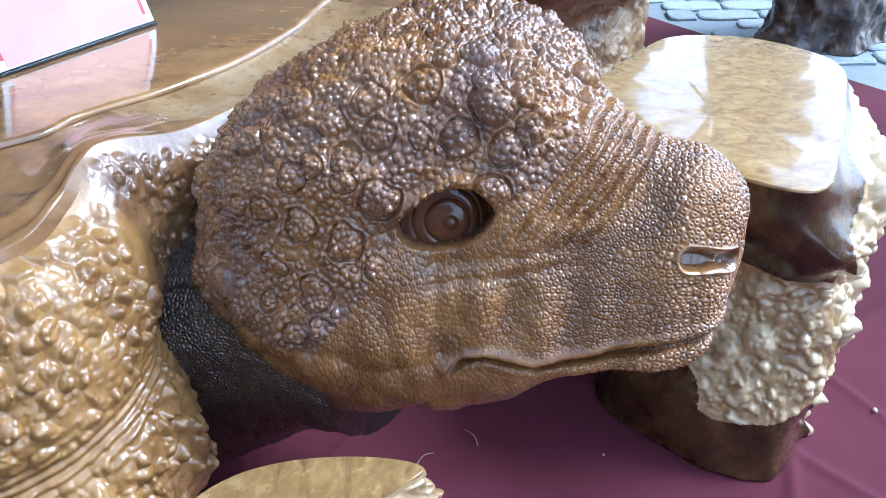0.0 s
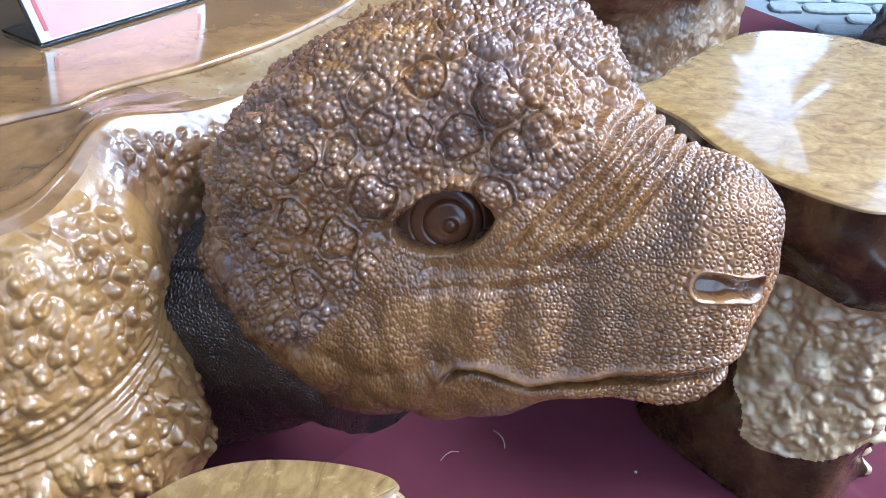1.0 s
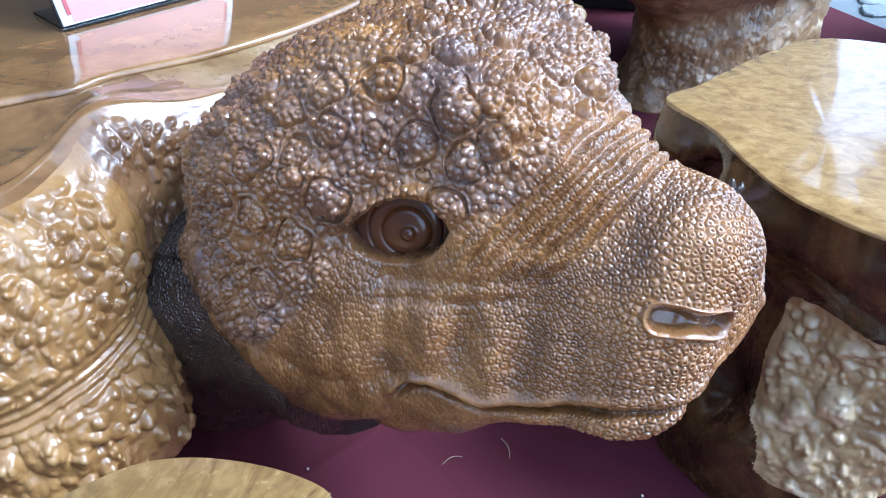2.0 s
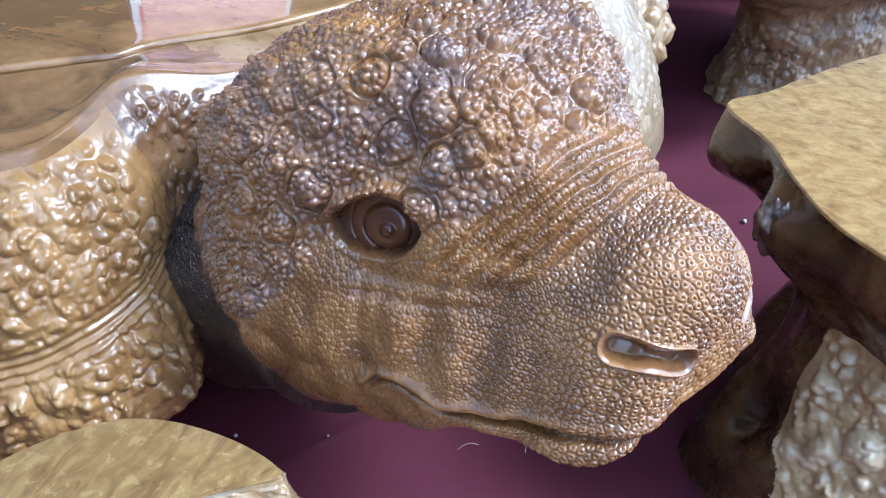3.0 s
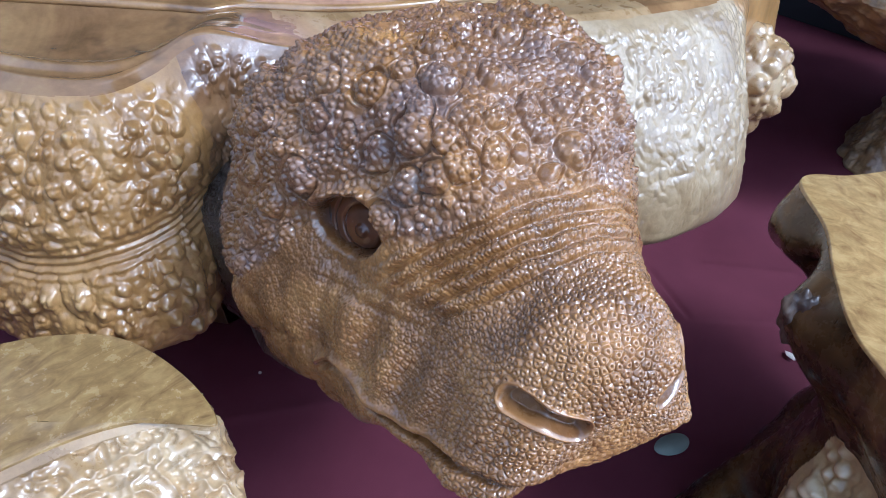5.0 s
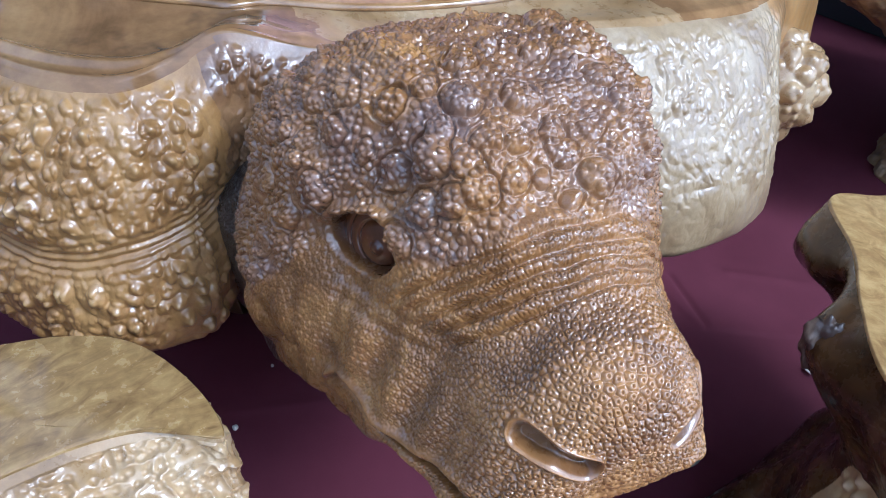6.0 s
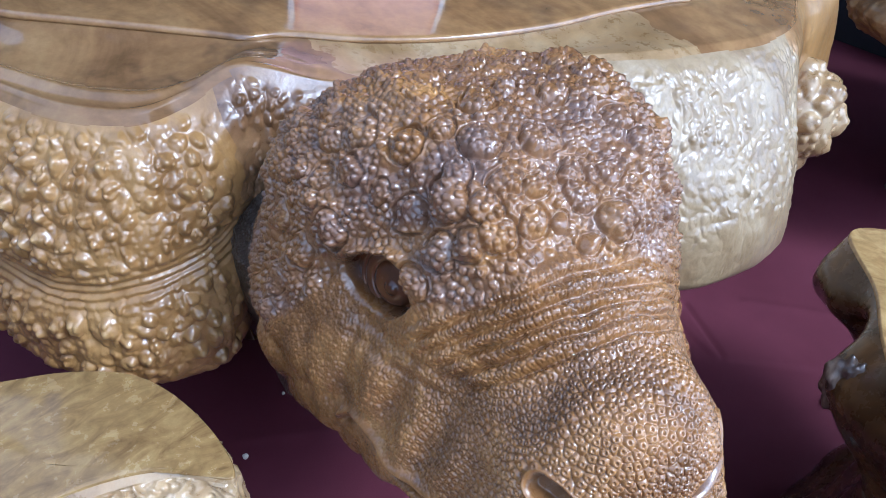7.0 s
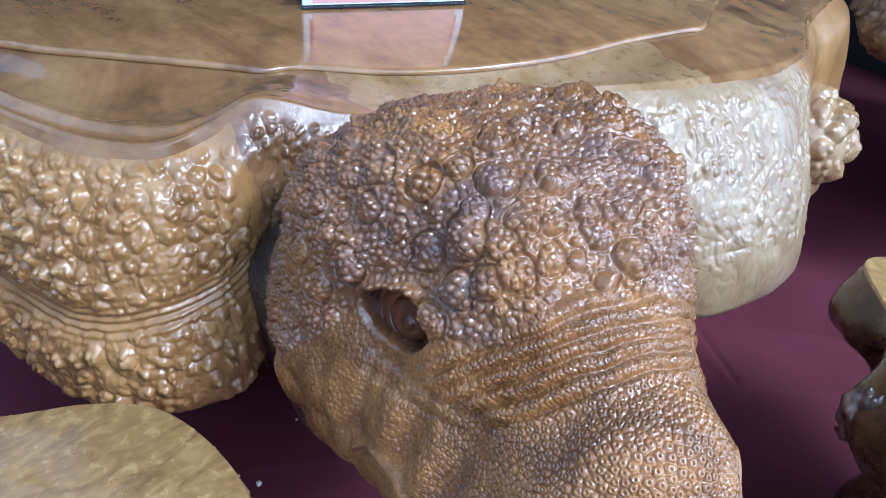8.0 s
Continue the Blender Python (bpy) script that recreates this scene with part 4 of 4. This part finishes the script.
L_SEAT = [(-0.31, 0.05), (-0.22, 0.2), (-0.187, 0.262), (-0.143, 0.308), (-0.07, 0.325), (-0.013, 0.317), (-0.047, 0.285), (-0.068, 0.245), (-0.08, 0.19), (-0.09, 0.10), (-0.13, 0.0), (-0.23, -0.04)]
L_SLOPE = [(-0.315, 0.05), (-0.225, 0.2), (-0.19, 0.265), (-0.146, 0.312), (-0.07, 0.33), (0.0, 0.322), (0.016, 0.30), (0.022, 0.25), (0.02, 0.18), (0.0, 0.08), (-0.06, -0.04), (-0.22, -0.09)]
L_FOOT = [(-0.29, 0.05), (-0.20, 0.19), (-0.17, 0.24), (-0.13, 0.28), (-0.07, 0.30), (0.0, 0.30), (0.02, 0.28), (0.03, 0.24), (0.03, 0.17), (0.01, 0.07), (-0.05, -0.03), (-0.2, -0.07)]


def stool_l_knobs(p):
    x, y, z = p.T
    return smoothstep(0.36, 0.375, z) * smoothstep(-0.10, -0.08, x) * (1 - smoothstep(0.4205, 0.4235, z))


def make_stool_l():
    thing = tagged(new("stool"), "golden burl wood stool with a warty pale edge", "stool", "stools round the carved table")
    me, g, k = ring_body("trunk", [(0.0, L_FOOT), (0.2, L_FOOT), (0.375, L_SLOPE), (0.424, L_SEAT)], [16, 30, 30, 40, 40, 40, 40, 40, 40, 30, 16, 16], stool_l_knobs, 131, 240, lump=0.006, fade=0.004, knee=0.365, mix=(0.05, 0.42, 0.85, 0.005))
    link("trunk", me, EDGE_WOOD, thing)
    link("seat", seat_mesh(g[-1], 0.4265, 0.003, 0.012), FLECKED_WOOD, thing, "flat mottled wooden seat")
    return thing


make_stool_l()

B_FOOT = [(-0.03, 2.08), (0.06, 1.92), (0.25, 1.96), (0.40, 2.12), (0.50, 2.35), (0.42, 2.55), (0.2, 2.6), (0.02, 2.4)]


B_TOP = [(-0.30, 1.98), (-0.14, 1.72), (0.14, 1.66), (0.40, 1.82), (0.56, 2.2), (0.48, 2.6), (0.1, 2.68), (-0.25, 2.4)]


def make_stool_b():
    thing = tagged(new("stool"), "knotty brown root stool standing on the carpet", "stool", "stools round the carved table")

    def ring(f):
        return [(0.24 + (x - 0.24) * f, 2.25 + (y - 2.25) * f) for x, y in B_FOOT]

    def crown(f):
        return [(0.15 + (x - 0.15) * f, 2.2 + (y - 2.2) * f) for x, y in B_TOP]

    me, g, k = ring_body("trunk", [(0.0, ring(1.05)), (0.05, ring(0.97)), (0.14, ring(0.92)), (0.26, ring(0.95)), (0.35, crown(0.85)), (0.42, crown(1.0)), (0.50, crown(0.95))], [70, 70, 70, 50, 30, 16, 16, 60],
                         lambda p: 0.5 + 0.5 * smoothstep(-0.3, 0.3, soft_noise(p, 0.12, 17)), 151, 210, lump=0.03)
    link("trunk", me, ROOT_WOOD, thing)
    link("seat", seat_mesh(g[-1], 0.51), SEAT_WOOD, thing, "flat wooden seat")
    return thing


make_stool_b()


def make_stump():
    thing = tagged(new("stump"), "dark weathered root stump on the grey paving", "stump")
    base = [(1.15 + (0.20 + 0.05 * math.cos(3 * a + 1)) * math.cos(a), 2.62 + (0.19 + 0.04 * math.sin(2 * a)) * math.sin(a)) for a in np.linspace(0, 2 * math.pi, 12, endpoint=False)]
    def ring(f):
        return [(1.15 + (x - 1.15) * f, 2.62 + (y - 2.62) * f) for x, y in base]
    me, g, k = ring_body("trunk", [(-0.012, ring(1.0)), (0.08, ring(0.85)), (0.25, ring(1.0)), (0.45, ring(1.15)), (0.55, ring(1.1))], [24] * 12, lambda p: 0.5 + 0 * p[:, 0], 171, 120, lump=0.06)
    link("trunk", me, DARK_ROOT, thing)
    link("top", seat_mesh(g[-1], 0.56), SEAT_WOOD, thing)
    return thing


make_stump()

# ---------------------------------------------------------------- the card on the table
def make_card():
    d = Vector((0.10, 0.193, 0)).normalized()
    thing = tagged(new("table_sign"), "white upright card with a red border in a clear stand", "sign")
    thing.matrix_world = Matrix.Translation((-0.492, 0.687, 0.5815)) @ Matrix((d, Vector((-d.y, d.x, 0)), (0, 0, 1))).transposed().to_4x4()
    lean = 0.3

    def sheet(name, x0, x1, z0, z1, y, thick, material, label=""):
        bm = bmesh.new()
        bmesh.ops.create_cube(bm, size=1, matrix=Matrix.LocRotScale(((x0 + x1) / 2, y, (z0 + z1) / 2), None, (x1 - x0, thick, z1 - z0)))
        for v in bm.verts:
            v.co.y += lean * v.co.z
        return part(name, bm, material, thing, label, smooth=False)

    sheet("card", 0.0, 0.21, 0.004, 0.297, 0.0, 0.002, CARD)
    sheet("panel", 0.0125, 0.1975, 0.006, 0.2845, -0.0014, 0.0006, PINK_INK, "pale pink printed panel")
    sheet("border", 0.008, 0.0125, 0.014, 0.289, -0.0016, 0.0008, RED_INK, "red border line")
    sheet("border", 0.1975, 0.202, 0.014, 0.289, -0.0016, 0.0008, RED_INK, "red border line")
    sheet("border", 0.0125, 0.1975, 0.2845, 0.289, -0.0016, 0.0008, RED_INK, "red border line")
    sheet("back_plate", -0.002, 0.212, 0.0, 0.30, 0.004, 0.003, ACRYLIC, "clear acrylic back")
    bm = bmesh.new()
    bmesh.ops.create_cube(bm, size=1, matrix=Matrix.LocRotScale((0.105, 0.045, 0.0015), None, (0.214, 0.09, 0.003)))
    part("foot", bm, ACRYLIC, thing, "clear acrylic foot", smooth=False)
    bm = bmesh.new()
    bmesh.ops.create_cube(bm, size=1, matrix=Matrix.LocRotScale((0.105, -0.001, 0.0006), None, (0.214, 0.002, 0.0012)))
    part("edge_strip", bm, DARK_TRIM, thing, "dark lower edge", smooth=False)
    return thing


make_card()

# ---------------------------------------------------------------- unseen roof and walls, placed to shape light and reflections
# out of view: the roof cuts sky light, the west wall darkens reflections
slab("unseen_roof", -6, 0.4, 1.4, 5.2, 2.9, 3.0, UNSEEN_GREY, "unseen roof that keeps sky light off")
slab("unseen_wall_west", -6.2, -1.4, -6, 5.2, 0, 2.9, UNSEEN_GREY, "unseen grey wall that darkens reflections")
# north wall and pillar, unseen: set for the dark bands mirrored in the seat
slab("unseen_wall_north", -6, 5, 1.0, 5.2, 0, 2.9, PLASTER, "unseen plaster wall that darkens part of the reflections")
# added sheet, no real partition: draws the shade, low enough for reflections to pass
slab("back_shade_sheet", -6, 2.72, 0.05, 2.8, 0, 0.9, BACK_SHADE, "added black sheet for the deep shade behind the table")
slab("pillar", 1.5, 5, 2.2, 5.2, 0, 4.5, PLASTER, "unseen plaster pillar that splits the reflected sky")
# two added low walls out of view that cut light from east and south
slab("sky_block_east", 3.5, -1.9, 3.7, 1.0, 0, 2.3, PLASTER, "unseen low wall added to block low sky light")
slab("sky_block_south", -6, -1.9, 1.0, -1.7, 0, 2.4, PLASTER, "unseen low wall added to block low sky light")

# ---------------------------------------------------------------- litter on the carpet
def make_leaf():
    bm = bmesh.new()
    ring = [bm.verts.new((0.017 * math.cos(a), 0.030 * math.sin(a) * (1 - 0.12 * math.cos(a)), 0.0016 + 0.0012 * math.cos(2 * a))) for a in np.linspace(0, 2 * math.pi, 24, endpoint=False)]
    top = bm.faces.new(ring)
    ex = bmesh.ops.extrude_face_region(bm, geom=[top])
    for v in ex["geom"]:
        if isinstance(v, bmesh.types.BMVert):
            v.co.z -= 0.0012
    bmesh.ops.recalc_face_normals(bm, faces=bm.faces)
    ob = part("leaf", bm, LEAF, None)
    ob.matrix_world = pose(0.151, 0.918, 0.0, 0, 0, -20)
    tagged(ob, "small pale grey-green oval leaf on the carpet", "leaf")


def make_straw(x, y, turn, length):
    bm = bmesh.new()
    n = 8
    rows = []
    for i in range(n + 1):
        t = i / n
        c = Vector((length * (t - 0.5), 0.006 * math.sin(t * 2.5), 0.0014 + 0.003 * math.sin(math.pi * t)))
        rows.append([bm.verts.new(c + Vector((0, 0.0009 * math.cos(a), 0.0009 * math.sin(a)))) for a in (0, 2.1, 4.2)])
    for a, b in zip(rows, rows[1:]):
        for k in range(3):
            bm.faces.new((a[k], a[(k + 1) % 3], b[(k + 1) % 3], b[k]))
    ob = part("straw", bm, STRAW, None)
    ob.matrix_world = pose(x, y, 0, 0, 0, turn)
    tagged(ob, "thin dry straw lying on the carpet", "straw", "bits of straw")


def make_crumb(x, y, r):
    bm = bmesh.new()
    bmesh.ops.create_icosphere(bm, subdivisions=2, radius=r)
    for v in bm.verts:
        v.co *= 1 + 0.4 * noise.noise(v.co * 300)
        v.co.z = max(v.co.z, -r * 0.5)
    ob = part("crumb", bm, CHIP, None)
    ob.matrix_world = pose(x, y, r * 0.5)
    tagged(ob, "small pale wood crumb on the carpet", "wood crumb", "wood crumbs")


def make_flake():
    bm = bmesh.new()
    ring = [bm.verts.new(c) for c in ((-0.014, -0.003, 0.001), (-0.002, -0.008, 0.003), (0.012, -0.004, 0.005), (0.013, 0.003, 0.006), (-0.003, 0.006, 0.003))]
    top = bm.faces.new(ring)
    ex = bmesh.ops.extrude_face_region(bm, geom=[top])
    for v in ex["geom"]:
        if isinstance(v, bmesh.types.BMVert):
            v.co.z -= 0.0012
    bmesh.ops.recalc_face_normals(bm, faces=bm.faces)
    ob = part("wood_flake", bm, CHIP, None, smooth=False)
    ob.matrix_world = pose(0.196, 1.226, 0.0, 0, 0, -35)
    tagged(ob, "thin pale wood flake lying on the carpet", "wood flake")


LEAF = plain("pale_leaf", (0.30, 0.34, 0.28), 0.5)
STRAW = plain("dry_straw", (0.45, 0.36, 0.26), 0.6)
CHIP = plain("pale_chip", (0.6, 0.55, 0.48), 0.5)
make_leaf()
make_flake()
make_straw(0.002, 0.733, -62, 0.036)
make_straw(-0.06, 0.69, 35, 0.03)
for cx, cy, cr in ((-0.306, 0.456, 0.004), (0.18, 1.416, 0.005), (0.617, 0.812, 0.004), (0.196, 0.709, 0.002), (-0.37, 0.56, 0.0025), (-0.25, 0.62, 0.002)):
    make_crumb(cx, cy, cr)


# ---------------------------------------------------------------- paving stones beyond the carpet
def make_pavers():
    """Interlocking stones with worn edges; two shapes that share their meshes."""
    def stone(width, depth):
        bm = bmesh.new()
        ring = []
        for a in np.linspace(0, 2 * math.pi, 16, endpoint=False):
            c, s = math.cos(a), math.sin(a)
            f = (abs(c) ** 6 + abs(s) ** 6) ** (-1 / 6)
            ring.append((width / 2 * c * f, depth / 2 * s * f + 0.008 * math.sin(2 * math.pi * c * f)))
        low = [bm.verts.new((x, y, -0.02)) for x, y in ring]
        mid = [bm.verts.new((x, y, 0.0)) for x, y in ring]
        top = [bm.verts.new((x * 0.94, y * 0.9, 0.004)) for x, y in ring]
        for a, b in ((low, mid), (mid, top)):
            for k in range(16):
                bm.faces.new((a[k], a[(k + 1) % 16], b[(k + 1) % 16], b[k]))
        bm.faces.new(top)
        me = bpy.data.meshes.new("paver")
        bm.to_mesh(me)
        bm.free()
        me.materials.append(PAVER)
        return me

    shapes = [stone(0.222, 0.112), stone(0.106, 0.112)]
    rng = random.Random(3)
    for row in range(14):
        along = -0.12 * (row % 2)
        while along < 2.1:
            k = 0 if rng.random() < 0.8 else 1
            wide = (0.232, 0.116)[k]
            x, y = 0.45 + along + wide / 2, 2.05 + 0.122 * row
            along += wide
            if y < 1.99 or x < 1.26 - (y - 1.99) * 0.733 + 0.12:
                continue
            ob = new("paver", shapes[k])
            ob.parent = GROUND
            ob.matrix_local = pose(x, y, -0.009 + rng.uniform(-0.0015, 0.0015), rng.uniform(-0.6, 0.6), rng.uniform(-0.6, 0.6), rng.uniform(-1, 1))


def paver_stone():
    m, nt, b = nodes_of("paver_stone")
    co, info = nt.nodes.new("ShaderNodeTexCoord"), nt.nodes.new("ShaderNodeObjectInfo")
    n1 = node(nt, "ShaderNodeTexNoise", Scale=60.0, Detail=6.0)
    nt.links.new(co.outputs["Object"], n1.inputs["Vector"])
    own = ramp(nt, info.outputs["Random"], [(0.0, (0.27, 0.31, 0.33)), (1.0, (0.40, 0.44, 0.45))])
    speck = ramp(nt, n1.outputs["Fac"], [(0.3, (0.7, 0.7, 0.7)), (0.7, (1.1, 1.1, 1.1))])
    mul = nt.nodes.new("ShaderNodeMix")
    mul.data_type, mul.blend_type = "RGBA", "MULTIPLY"
    mul.inputs["Factor"].default_value = 0.8
    nt.links.new(own.outputs[0], mul.inputs["A"])
    nt.links.new(speck.outputs[0], mul.inputs["B"])
    nt.links.new(mul.outputs["Result"], b.inputs["Base Color"])
    b.inputs["Roughness"].default_value = 0.6
    return m


PAVER = paver_stone()
make_pavers()
